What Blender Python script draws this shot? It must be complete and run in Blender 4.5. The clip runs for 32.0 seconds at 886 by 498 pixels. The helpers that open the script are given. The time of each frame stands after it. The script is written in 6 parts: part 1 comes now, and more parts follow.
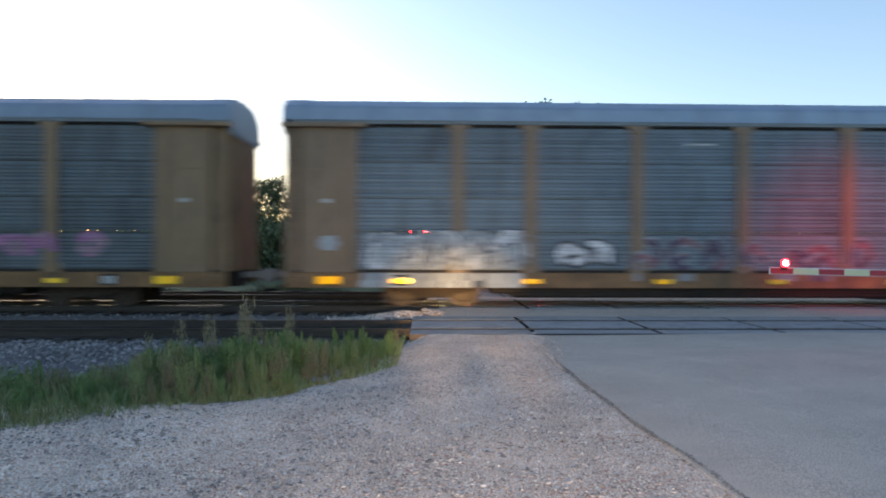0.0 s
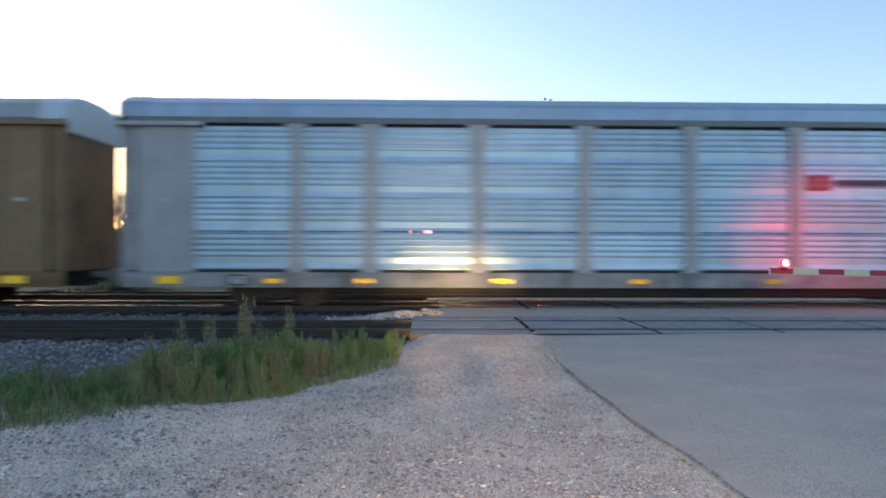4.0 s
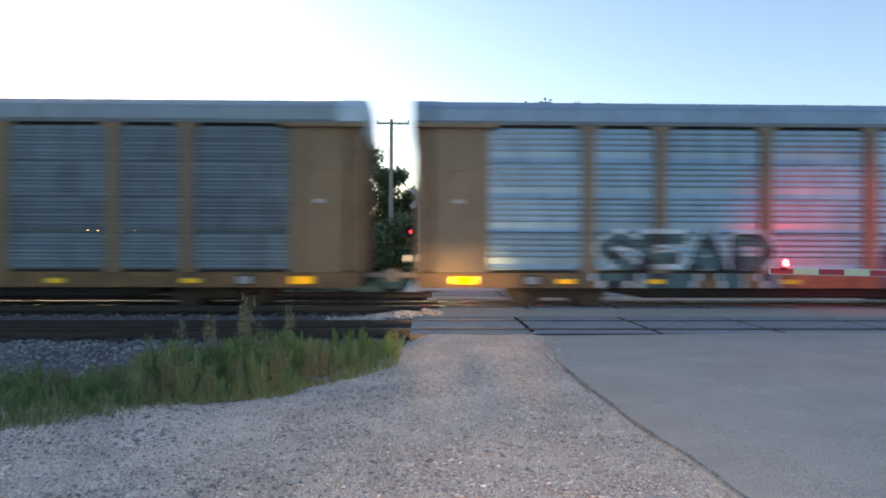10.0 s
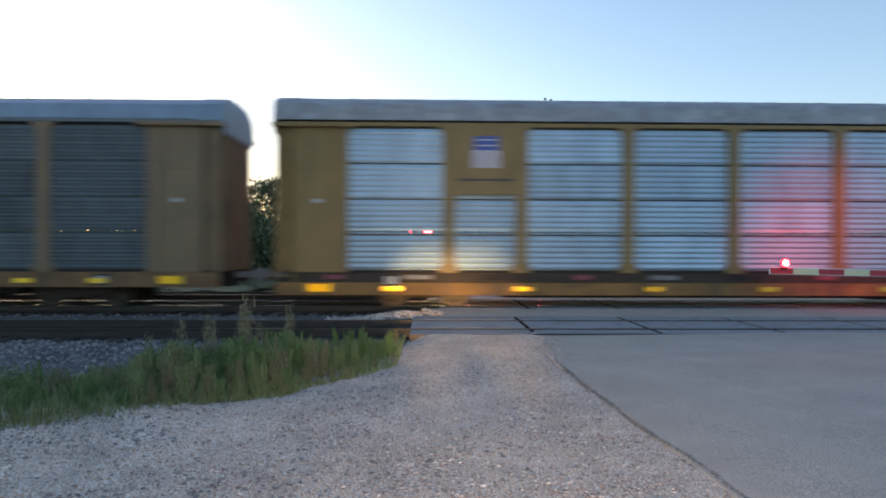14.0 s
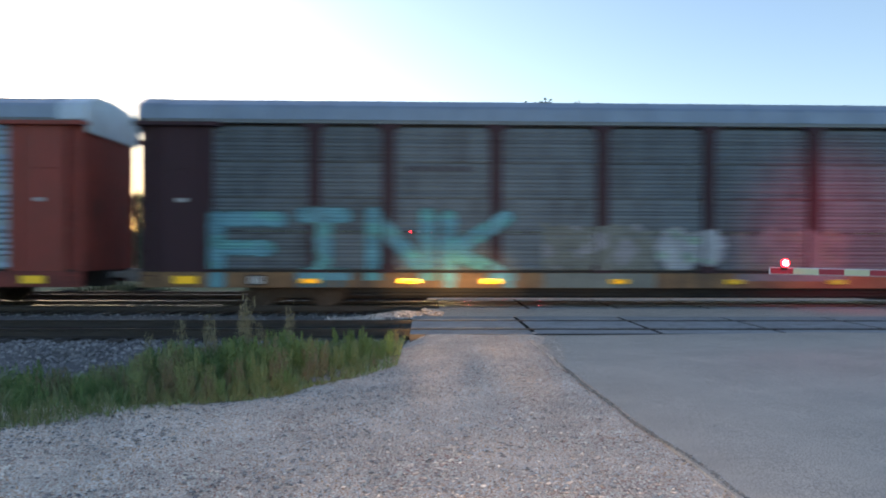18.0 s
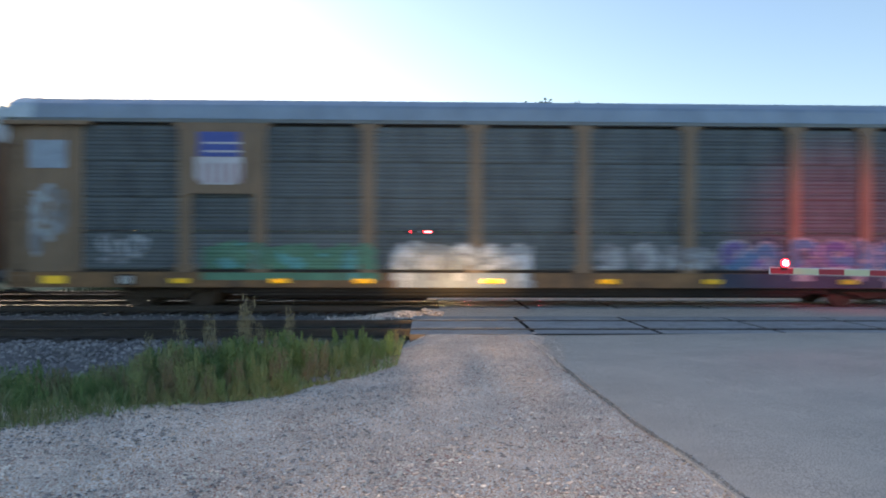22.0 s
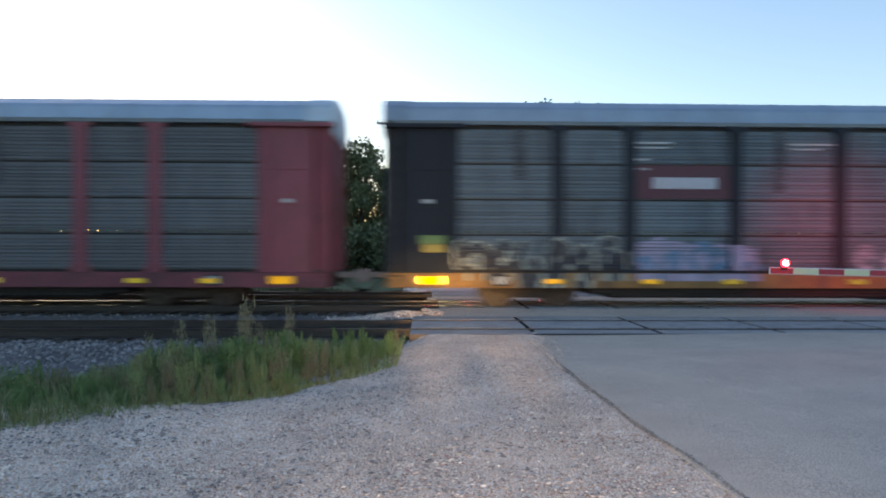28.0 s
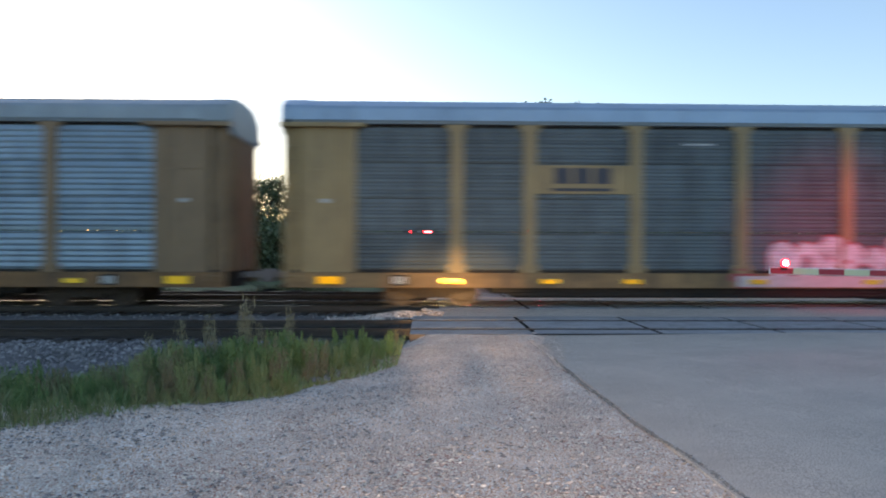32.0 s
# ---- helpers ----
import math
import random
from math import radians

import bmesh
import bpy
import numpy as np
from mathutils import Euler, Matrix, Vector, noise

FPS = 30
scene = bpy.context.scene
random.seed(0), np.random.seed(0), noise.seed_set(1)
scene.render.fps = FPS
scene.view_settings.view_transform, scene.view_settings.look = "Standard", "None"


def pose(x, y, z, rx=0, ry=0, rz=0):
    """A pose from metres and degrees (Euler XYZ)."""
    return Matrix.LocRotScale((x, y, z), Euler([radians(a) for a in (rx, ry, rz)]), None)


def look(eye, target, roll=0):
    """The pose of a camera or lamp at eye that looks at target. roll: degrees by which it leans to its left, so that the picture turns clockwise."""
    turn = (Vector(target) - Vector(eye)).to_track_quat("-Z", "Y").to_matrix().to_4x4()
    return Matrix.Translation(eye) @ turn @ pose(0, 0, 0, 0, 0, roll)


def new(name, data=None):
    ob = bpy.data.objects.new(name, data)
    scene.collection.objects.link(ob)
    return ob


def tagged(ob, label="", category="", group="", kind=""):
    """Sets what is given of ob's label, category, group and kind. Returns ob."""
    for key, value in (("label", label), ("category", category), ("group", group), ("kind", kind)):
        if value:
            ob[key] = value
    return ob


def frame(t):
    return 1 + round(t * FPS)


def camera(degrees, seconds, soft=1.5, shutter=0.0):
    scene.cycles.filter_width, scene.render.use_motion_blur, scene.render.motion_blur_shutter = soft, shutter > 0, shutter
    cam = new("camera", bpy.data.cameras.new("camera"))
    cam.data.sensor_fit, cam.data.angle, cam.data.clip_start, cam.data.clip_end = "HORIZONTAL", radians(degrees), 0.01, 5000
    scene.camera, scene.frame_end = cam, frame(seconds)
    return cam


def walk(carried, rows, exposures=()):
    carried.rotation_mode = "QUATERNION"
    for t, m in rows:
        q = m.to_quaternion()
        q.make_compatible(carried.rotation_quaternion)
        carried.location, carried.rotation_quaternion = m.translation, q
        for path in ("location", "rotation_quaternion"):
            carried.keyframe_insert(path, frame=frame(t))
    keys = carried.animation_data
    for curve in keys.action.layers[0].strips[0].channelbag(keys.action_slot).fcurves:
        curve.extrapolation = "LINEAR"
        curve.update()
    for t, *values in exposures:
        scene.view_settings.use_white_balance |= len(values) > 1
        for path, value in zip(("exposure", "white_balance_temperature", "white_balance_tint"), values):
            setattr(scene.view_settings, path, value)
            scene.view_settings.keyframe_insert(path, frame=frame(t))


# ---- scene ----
cam = camera(68.57, 32.0, soft=2.0, shutter=0.5)
EYE = (0.0, 0.0, 1.63)
walk(cam, [(0.0, look(EYE, (2.444, 100.0, 1.28), 0.2)), (32.0, look(EYE, (2.444, 100.0, 1.28), 0.2))],
     exposures=[(t, 2.33 + d, 8080, 22.5) for t, d in ((0.0, 0.03), (12.5, 0.0), (14.0, -0.13), (15.5, -0.08), (18.0, 0.03), (20.0, -0.06), (22.0, 0.03), (28.0, 0.06), (32.0, 0.05))])

# ---- light ----
world = bpy.data.worlds.new("dusk_sky")
scene.world = world
world.use_nodes = True
wn = world.node_tree.nodes
sky = wn.new("ShaderNodeTexSky")
sky.sky_type = "NISHITA"
sky.sun_disc = False
sky.sun_elevation = radians(6.0)
sky.sun_rotation = radians(-43.0)
sky.air_density, sky.dust_density, sky.ozone_density = 1.0, 1.1, 3.0
world.node_tree.links.new(sky.outputs[0], wn["Background"].inputs[0])
wn["Background"].inputs[1].default_value = 0.115


def lamp(name, kind, energy, colour, m, **more):
    data = bpy.data.lights.new(name, kind)
    data.energy, data.color = energy, colour
    if kind == "SUN":
        data.angle = radians(more["angle"])
    else:
        data.shadow_soft_size = more["size"]
    if kind == "SPOT":
        data.spot_size, data.spot_blend = radians(more["cone"]), more["blend"]
    ob = new(name, data)
    ob.matrix_world = m
    return ob


lamp("low_sun", "SUN", 0.1, (1.0, 0.9, 0.8), look((-68.2, 73.1, 10.5), (0, 0, 0)), angle=10.0)
# headlights of the vehicle that waits behind the tripod
for hx in (0.0, 1.2):
    lamp("headlight", "SPOT", 1900, (1.0, 0.70, 0.30), look((hx, -1.6, 0.7), (hx + 0.1, 17.2, 0.42)), size=0.05, cone=9.4, blend=1.0)
    lamp("headlight_spread", "SPOT", 195, (1.0, 0.90, 0.78), look((hx, -1.62, 0.95), (hx + 0.2, 10.0, 0.0)), size=0.12, cone=46, blend=1.0)
# front lamp of the flasher beyond the tracks
lamp("far_flasher_lamp", "SPOT", 1400, (1.0, 0.0, 0.03), look((-0.35, 28.6, 2.3), (2.4, 18.0, 2.0)), size=0.12, cone=18, blend=1.0)
# back lamps of the near flasher and the lamp at the tip of the near gate
for lx in (11.45, 12.2):
    lamp("flasher_back_lamp", "SPOT", 132, (1.0, 0.01, 0.05), look((lx, 10.3, 2.5), (lx - 0.7, 17.2, 1.95)), size=0.1, cone=48, blend=1.0)

# ---- materials ----


def rgba(c):
    return (c[0], c[1], c[2], 1.0)


MATS = {}


def surface(name, colour, rough=0.6, metal=0.0, vary=0.25, scale=3.0, stretch=(1, 1, 1), bump=0.0, bump_scale=60.0, dirt=None, dirt_amount=0.5, rand=0.0, grit=0.0):
    """A worn procedural surface: base colour, large and fine variation, optional dirt streaks and relief."""
    if name in MATS:
        return MATS[name]
    mat = bpy.data.materials.new(name)
    mat.use_nodes = True
    nt = mat.node_tree
    n, l = nt.nodes, nt.links
    bsdf = n["Principled BSDF"]
    tc = n.new("ShaderNodeTexCoord")
    mp = n.new("ShaderNodeMapping")
    mp.inputs["Scale"].default_value = stretch
    l.new(tc.outputs["Object"], mp.inputs[0])
    if rand:
        piece = n.new("ShaderNodeObjectInfo")
        shift = n.new("ShaderNodeVectorMath")
        shift.operation = "SCALE"
        shift.inputs[0].default_value = (31.0, 17.0, 23.0)
        l.new(piece.outputs["Random"], shift.inputs["Scale"])
        l.new(shift.outputs[0], mp.inputs["Location"])
    big = n.new("ShaderNodeTexNoise")
    big.inputs["Scale"].default_value, big.inputs["Detail"].default_value, big.inputs["Roughness"].default_value = scale, 6, 0.65
    l.new(mp.outputs[0], big.inputs["Vector"])
    fine = n.new("ShaderNodeTexNoise")
    fine.inputs["Scale"].default_value, fine.inputs["Detail"].default_value = bump_scale, 4
    l.new(mp.outputs[0], fine.inputs["Vector"])
    ramp = n.new("ShaderNodeValToRGB")
    ramp.color_ramp.elements[0].position, ramp.color_ramp.elements[1].position = 0.3, 0.7
    ramp.color_ramp.elements[0].color = rgba([c * (1 - vary) for c in colour])
    ramp.color_ramp.elements[1].color = rgba([min(1, c * (1 + vary)) for c in colour])
    l.new(big.outputs["Fac"], ramp.inputs[0])
    out = ramp.outputs[0]
    grain = n.new("ShaderNodeMixRGB")
    grain.blend_type = "OVERLAY"
    grain.inputs[0].default_value = grit or min(1.0, vary * 1.6)
    l.new(out, grain.inputs[1])
    if grit:
        sharp = n.new("ShaderNodeMapRange")
        sharp.inputs["From Min"].default_value, sharp.inputs["From Max"].default_value = 0.3, 0.7
        l.new(fine.outputs["Fac"], sharp.inputs["Value"])
        l.new(sharp.outputs[0], grain.inputs[2])
    else:
        l.new(fine.outputs["Fac"], grain.inputs[2])
    out = grain.outputs[0]
    if dirt:
        dn = n.new("ShaderNodeTexNoise")
        dn.inputs["Scale"].default_value, dn.inputs["Detail"].default_value, dn.inputs["Roughness"].default_value = scale * 0.7, 8, 0.7
        dm = n.new("ShaderNodeMapping")
        dm.inputs["Scale"].default_value = (2.2, 2.2, 0.55)
        l.new(tc.outputs["Object"], dm.inputs[0])
        if rand:
            l.new(shift.outputs[0], dm.inputs["Location"])
        l.new(dm.outputs[0], dn.inputs["Vector"])
        dr = n.new("ShaderNodeValToRGB")
        dr.color_ramp.elements[0].position, dr.color_ramp.elements[1].position = 0.48, 0.75
        dr.color_ramp.elements[0].color, dr.color_ramp.elements[1].color = (0, 0, 0, 1), (dirt_amount,) * 3 + (1,)
        l.new(dn.outputs["Fac"], dr.inputs[0])
        mix = n.new("ShaderNodeMixRGB")
        l.new(dr.outputs[0], mix.inputs[0])
        l.new(out, mix.inputs[1])
        mix.inputs[2].default_value = rgba(dirt)
        out = mix.outputs[0]
    if rand:
        info = n.new("ShaderNodeObjectInfo")
        mr = n.new("ShaderNodeMapRange")
        mr.inputs["To Min"].default_value, mr.inputs["To Max"].default_value = 1 - rand, 1 + rand
        l.new(info.outputs["Random"], mr.inputs["Value"])
        hv = n.new("ShaderNodeHueSaturation")
        l.new(mr.outputs[0], hv.inputs["Value"])
        l.new(out, hv.inputs["Color"])
        out = hv.outputs[0]
    l.new(out, bsdf.inputs["Base Color"])
    bsdf.inputs["Metallic"].default_value = metal
    rr = n.new("ShaderNodeMapRange")
    rr.inputs["To Min"].default_value, rr.inputs["To Max"].default_value = max(0.05, rough - 0.12), min(1, rough + 0.12)
    l.new(big.outputs["Fac"], rr.inputs["Value"])
    l.new(rr.outputs[0], bsdf.inputs["Roughness"])
    if bump:
        bp = n.new("ShaderNodeBump")
        bp.inputs["Strength"].default_value, bp.inputs["Distance"].default_value = bump, 0.02
        l.new(fine.outputs["Fac"], bp.inputs["Height"])
        l.new(bp.outputs[0], bsdf.inputs["Normal"])
    MATS[name] = mat
    return mat


def islands(name, colours, rough=0.85, bump=0.3, bump_scale=40.0):
    """Joined small pieces, each with its own colour out of a ramp."""
    mat = bpy.data.materials.new(name)
    mat.use_nodes = True
    n, l = mat.node_tree.nodes, mat.node_tree.links
    bsdf = n["Principled BSDF"]
    geo = n.new("ShaderNodeNewGeometry")
    ramp = n.new("ShaderNodeValToRGB")
    while len(ramp.color_ramp.elements) < len(colours):
        ramp.color_ramp.elements.new(0.5)
    for i, c in enumerate(colours):
        ramp.color_ramp.elements[i].position = i / (len(colours) - 1)
        ramp.color_ramp.elements[i].color = rgba(c)
    l.new(geo.outputs["Random Per Island"], ramp.inputs[0])
    tc = n.new("ShaderNodeTexCoord")
    nz = n.new("ShaderNodeTexNoise")
    nz.inputs["Scale"].default_value, nz.inputs["Detail"].default_value = bump_scale, 5
    l.new(tc.outputs["Object"], nz.inputs["Vector"])
    mx = n.new("ShaderNodeMixRGB")
    mx.blend_type = "OVERLAY"
    mx.inputs[0].default_value = 0.5
    l.new(ramp.outputs[0], mx.inputs[1])
    l.new(nz.outputs["Fac"], mx.inputs[2])
    l.new(mx.outputs[0], bsdf.inputs["Base Color"])
    bsdf.inputs["Roughness"].default_value = rough
    bp = n.new("ShaderNodeBump")
    bp.inputs["Strength"].default_value, bp.inputs["Distance"].default_value = bump, 0.01
    l.new(nz.outputs["Fac"], bp.inputs["Height"])
    l.new(bp.outputs[0], bsdf.inputs["Normal"])
    return mat


def glow(name, colour, strength):
    mat = bpy.data.materials.new(name)
    mat.use_nodes = True
    b = mat.node_tree.nodes["Principled BSDF"]
    b.inputs["Base Color"].default_value = rgba(colour)
    b.inputs["Emission Color"].default_value = rgba(colour)
    b.inputs["Emission Strength"].default_value = strength
    return mat


RUST = (0.09, 0.05, 0.03)
M_RAIL = surface("rail_steel", (0.05, 0.04, 0.035), 0.6, 0.3, 0.3, 4, (0.3, 3, 3), 0.2)
M_RAILHEAD = surface("polished_rail_head", (0.45, 0.45, 0.46), 0.2, 1.0, 0.1, 4)
M_TIE = surface("creosoted_timber", (0.045, 0.035, 0.03), 0.9, 0, 0.4, 3, (1, 6, 6), 0.5, rand=0.3)
M_CONC = surface("worn_concrete", (0.34, 0.33, 0.325), 0.85, 0, 0.18, 2.5, (1, 1, 1), 0.4, 70, (0.12, 0.11, 0.10), 0.5, rand=0.08)
M_RUBBER = surface("flangeway_rubber", (0.02, 0.02, 0.02), 0.8, 0, 0.2)
M_ROAD = surface("worn_asphalt", (0.52, 0.42, 0.345), 0.85, 0, 0.14, 0.9, (0.8, 1.1, 1), 0.25, 95, (0.40, 0.335, 0.29), 0.5, grit=0.5)
M_GRAVEL = surface("packed_gravel", (0.70, 0.55, 0.452), 0.95, 0, 0.22, 1.1, (1, 1, 1), 1.0, 60, (0.46, 0.385, 0.335), 0.5, grit=1.0)
M_FIELD = surface("grass_field", (0.06, 0.085, 0.03), 0.95, 0, 0.35, 0.4, (1, 1, 1), 0.6, 8)
M_BALLAST = surface("ballast_bed", (0.11, 0.106, 0.105), 0.95, 0, 0.3, 3, (1, 1, 1), 0.9, 22)
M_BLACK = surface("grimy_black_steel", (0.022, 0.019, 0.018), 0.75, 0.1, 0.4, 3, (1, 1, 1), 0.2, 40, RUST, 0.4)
M_TRUCK = surface("rusty_cast_steel", (0.055, 0.038, 0.028), 0.8, 0.1, 0.4, 5, (1, 1, 1), 0.3, 40)
M_RUSTHEAD = surface("worn_rail_head", (0.06, 0.05, 0.045), 0.35, 0.7, 0.3, 5)
M_WHEEL = surface("wheel_steel", (0.075, 0.055, 0.045), 0.55, 0.5, 0.35, 6)
M_REFLECT = surface("yellow_reflective_sheeting", (1.0, 0.74, 0.20), 0.30, 1.0, 0.03)
M_WHITE = surface("white_paint", (0.75, 0.75, 0.74), 0.6, 0, 0.12, 4)
# white of plates and lettering, also of bars painted as skylight
M_STENCIL_SKY = surface("stencil_white_and_sky", (0.45, 0.455, 0.45), 0.7, 0, 0.2, 6)
M_COUPLER = surface("coupler_steel", (0.22, 0.21, 0.21), 0.6, 0.3, 0.35, 6)
M_GALV = surface("galvanised_steel", (0.45, 0.46, 0.47), 0.45, 0.8, 0.15, 4)
M_RED_LAMP = glow("lit_red_lens", (1.0, 0.012, 0.02), 5.0)
M_BULB = glow("lit_lamp_core", (1.0, 0.22, 0.26), 16.0)
M_FLASH = glow("lit_flasher_core", (1.0, 0.10, 0.13), 9.0)
M_REDTAPE = surface("red_reflective_tape", (0.45, 0.02, 0.04), 0.45, 0, 0.1)
M_WHITETAPE = surface("white_reflective_tape", (0.66, 0.64, 0.40), 0.45, 0, 0.08)
M_POLE = surface("weathered_pole_wood", (0.30, 0.26, 0.22), 0.9, 0, 0.25, 3, (6, 6, 0.4), 0.4)
M_SIGNBACK = surface("stained_sign_paint", (0.40, 0.40, 0.41), 0.6, 0.0, 0.4, 9, (1, 1, 1), 0.1, 50, (0.14, 0.13, 0.13), 0.7)
M_EDGE = surface("rusty_edge_steel", (0.10, 0.078, 0.066), 0.7, 0.3, 0.3, 5)
M_BARK = surface("bark", (0.07, 0.055, 0.045), 0.95, 0, 0.35, 6, (3, 3, 0.6), 0.6, 20)

for dull, level in ((M_RUBBER, 0.05), (M_CONC, 0.2), (M_ROAD, 0.25), (M_GRAVEL, 0.2)):
    dull.node_tree.nodes["Principled BSDF"].inputs["Specular IOR Level"].default_value = level

# ---- mesh helpers ----


class Geo:
    """Collects vertices and faces of one mesh."""

    def __init__(self):
        self.v, self.f = [], []

    def quad(self, a, b, c, d):
        i = len(self.v)
        self.v += [a, b, c, d]
        self.f.append((i, i + 1, i + 2, i + 3))

    def box(self, x0, x1, y0, y1, z0, z1, c=0.0):
        """A box whose four long edges along its longest side are cut by c."""
        i = len(self.v)
        if not c:
            self.v += [(x, y, z) for x in (x0, x1) for y in (y0, y1) for z in (z0, z1)]
            self.f += [tuple(i + k for k in q) for q in ((0, 1, 3, 2), (4, 6, 7, 5), (0, 4, 5, 1), (2, 3, 7, 6), (0, 2, 6, 4), (1, 5, 7, 3))]
            return self
        spans = (x1 - x0, y1 - y0, z1 - z0)
        ax = spans.index(max(spans))
        lo, hi = (x0, y0, z0), (x1, y1, z1)
        u, w = (ax + 1) % 3, (ax + 2) % 3
        ring = [(lo[u] + c, lo[w]), (hi[u] - c, lo[w]), (hi[u], lo[w] + c), (hi[u], hi[w] - c), (hi[u] - c, hi[w]), (lo[u] + c, hi[w]), (lo[u], hi[w] - c), (lo[u], lo[w] + c)]
        for a in (lo[ax], hi[ax]):
            for p, q in ring:
                co = [0, 0, 0]
                co[ax], co[u], co[w] = a, p, q
                self.v.append(tuple(co))
        self.f += [tuple(i + k for k in reversed(range(8))), tuple(i + 8 + k for k in range(8))]
        self.f += [(i + k, i + (k + 1) % 8, i + 8 + (k + 1) % 8, i + 8 + k) for k in range(8)]
        return self

    def tube(self, a, b, r, r2=None, n=10, caps=True):
        a, b = Vector(a), Vector(b)
        r2 = r if r2 is None else r2
        q = (b - a).to_track_quat("Z", "Y")
        i = len(self.v)
        for p, rad in ((a, r), (b, r2)):
            for k in range(n):
                t = 2 * math.pi * k / n
                self.v.append(tuple(p + q @ Vector((rad * math.cos(t), rad * math.sin(t), 0))))
        self.f += [(i + k, i + (k + 1) % n, i + n + (k + 1) % n, i + n + k) for k in range(n)]
        if caps:
            self.f += [tuple(i + k for k in reversed(range(n))), tuple(i + n + k for k in range(n))]
        return self

    def sweep(self, profile, x0, x1, close=False, caps=False):
        """Extrudes a (y, z) profile along x."""
        i, n = len(self.v), len(profile)
        for x in (x0, x1):
            self.v += [(x, y, z) for y, z in profile]
        for k in range(n if close else n - 1):
            j = (k + 1) % n
            self.f.append((i + k, i + n + k, i + n + j, i + j))
        if caps:
            self.f += [tuple(i + k for k in range(n)), tuple(i + n + k for k in reversed(range(n)))]
        return self

    def mesh(self, name, mat, smooth=False):
        me = bpy.data.meshes.new(name)
        me.from_pydata(self.v, [], self.f)
        me.materials.append(mat)
        if smooth:
            me.shade_smooth()
        me.update()
        return me


def part(name, me, parent, label="", at=None):
    ob = new(name, me)
    ob.parent = parent
    if at:
        ob.location = at
    if label:
        ob["label"] = label
    return ob


def thing(name, label, category, at=(0, 0, 0), group="", kind=""):
    ob = new(name)
    ob.location = at
    return tagged(ob, label, category, group, kind)


CACHE = {}


def cached(key, build):
    if key not in CACHE:
        CACHE[key] = build()
    return CACHE[key]

# ---- the train ----
POSTS = (-9.08, -7.145, -4.284, -1.432, 1.432, 4.284, 7.145, 9.08)
BAYS_A = ((-11.85, -9.08), (-9.08, -7.145), (-7.145, -4.284), (-4.284, -1.432), (-1.432, 1.432), (1.432, 4.284), (4.284, 7.145), (7.145, 9.08), (9.08, 11.85))
BAYS_B = ((-11.9, -9.157), (-7.073, -4.285), (-4.285, -1.415), (-1.415, 1.415), (1.415, 4.285), (4.285, 7.073), (9.157, 11.9))
HALF = 13.68
Z_SILL, Z_PANEL, Z_EAVE = 0.54, 1.02, 4.80
ROW = (Z_PANEL - Z_EAVE) / -4
TRACK_Y = 18.75
WHEEL_R = 0.457


def rib_profile(style, h):
    """(depth, height) points from the bottom of a side panel to its top; depth 0 is the outer face, positive is inward."""
    pts = [(0.03, 0.0), (0.03, 0.014)]
    if style == "broad":
        ribs, pitch, z = 4, 0.152, 0.33
        pts += [(0.006, 0.03), (0.034, 0.16), (0.034, 0.29)]
    elif style == "even":
        ribs, z = 6, 0.02
        pitch = (h - 0.04) / ribs
    else:
        ribs, z = 9, 0.02
        pitch = (h - 0.04) / ribs
    g = {"fine": 0.02, "even": 0.024, "broad": 0.034}[style]
    widths = (1.0, 0.75, 1.2, 0.9, 1.25, 0.7, 1.1, 0.85, 1.25) if style == "fine" else (1.0,) * ribs
    cuts = (0.009, 0.015, 0.008, 0.011, 0.018, 0.008, 0.014, 0.009, 0.013) if style == "fine" else (0.019 if style == "even" else 0.036,) * ribs
    even, a = pitch, z
    for k in range(ribs):
        a, pitch, deep = z + even * sum(widths[:k]), even * widths[k], cuts[k]
        pts += [(deep, a), (0.008, a + 0.012), (0.0, a + 0.35 * pitch), (0.012, a + pitch - g), (deep, a + pitch - g + 0.006)]
    pts += [(0.03, h - 0.014), (0.03, h)]
    return pts


def panel_mesh(width, style, mat, rows=1, joint=False, slit=None):
    """A ribbed side panel; slit: the height of a narrow see-through vent along it."""
    def build():
        g = Geo()
        h = ROW - (0.045 if joint else 0.012)
        prof = [(d, z + r * ROW) for r in range(rows) for d, z in rib_profile(style, h)]
        if slit:
            lo, hi = slit - 0.014, slit + 0.014
            g.sweep([p for p in prof if p[1] < lo] + [(0.012, lo)], -width / 2, width / 2)
            g.sweep([(0.012, hi)] + [p for p in prof if p[1] > hi], -width / 2, width / 2)
        else:
            g.sweep(prof, -width / 2, width / 2)
        return g.mesh("side_panel", mat)
    return cached(("panel", round(width, 3), style, mat.name, rows, joint, slit), build)


def box_mesh(name, dims, mat, c=0.012):
    x, y, z = dims
    return cached((name, dims, mat.name, c), lambda: Geo().box(-x / 2, x / 2, -y / 2, y / 2, 0, z, c).mesh(name, mat))


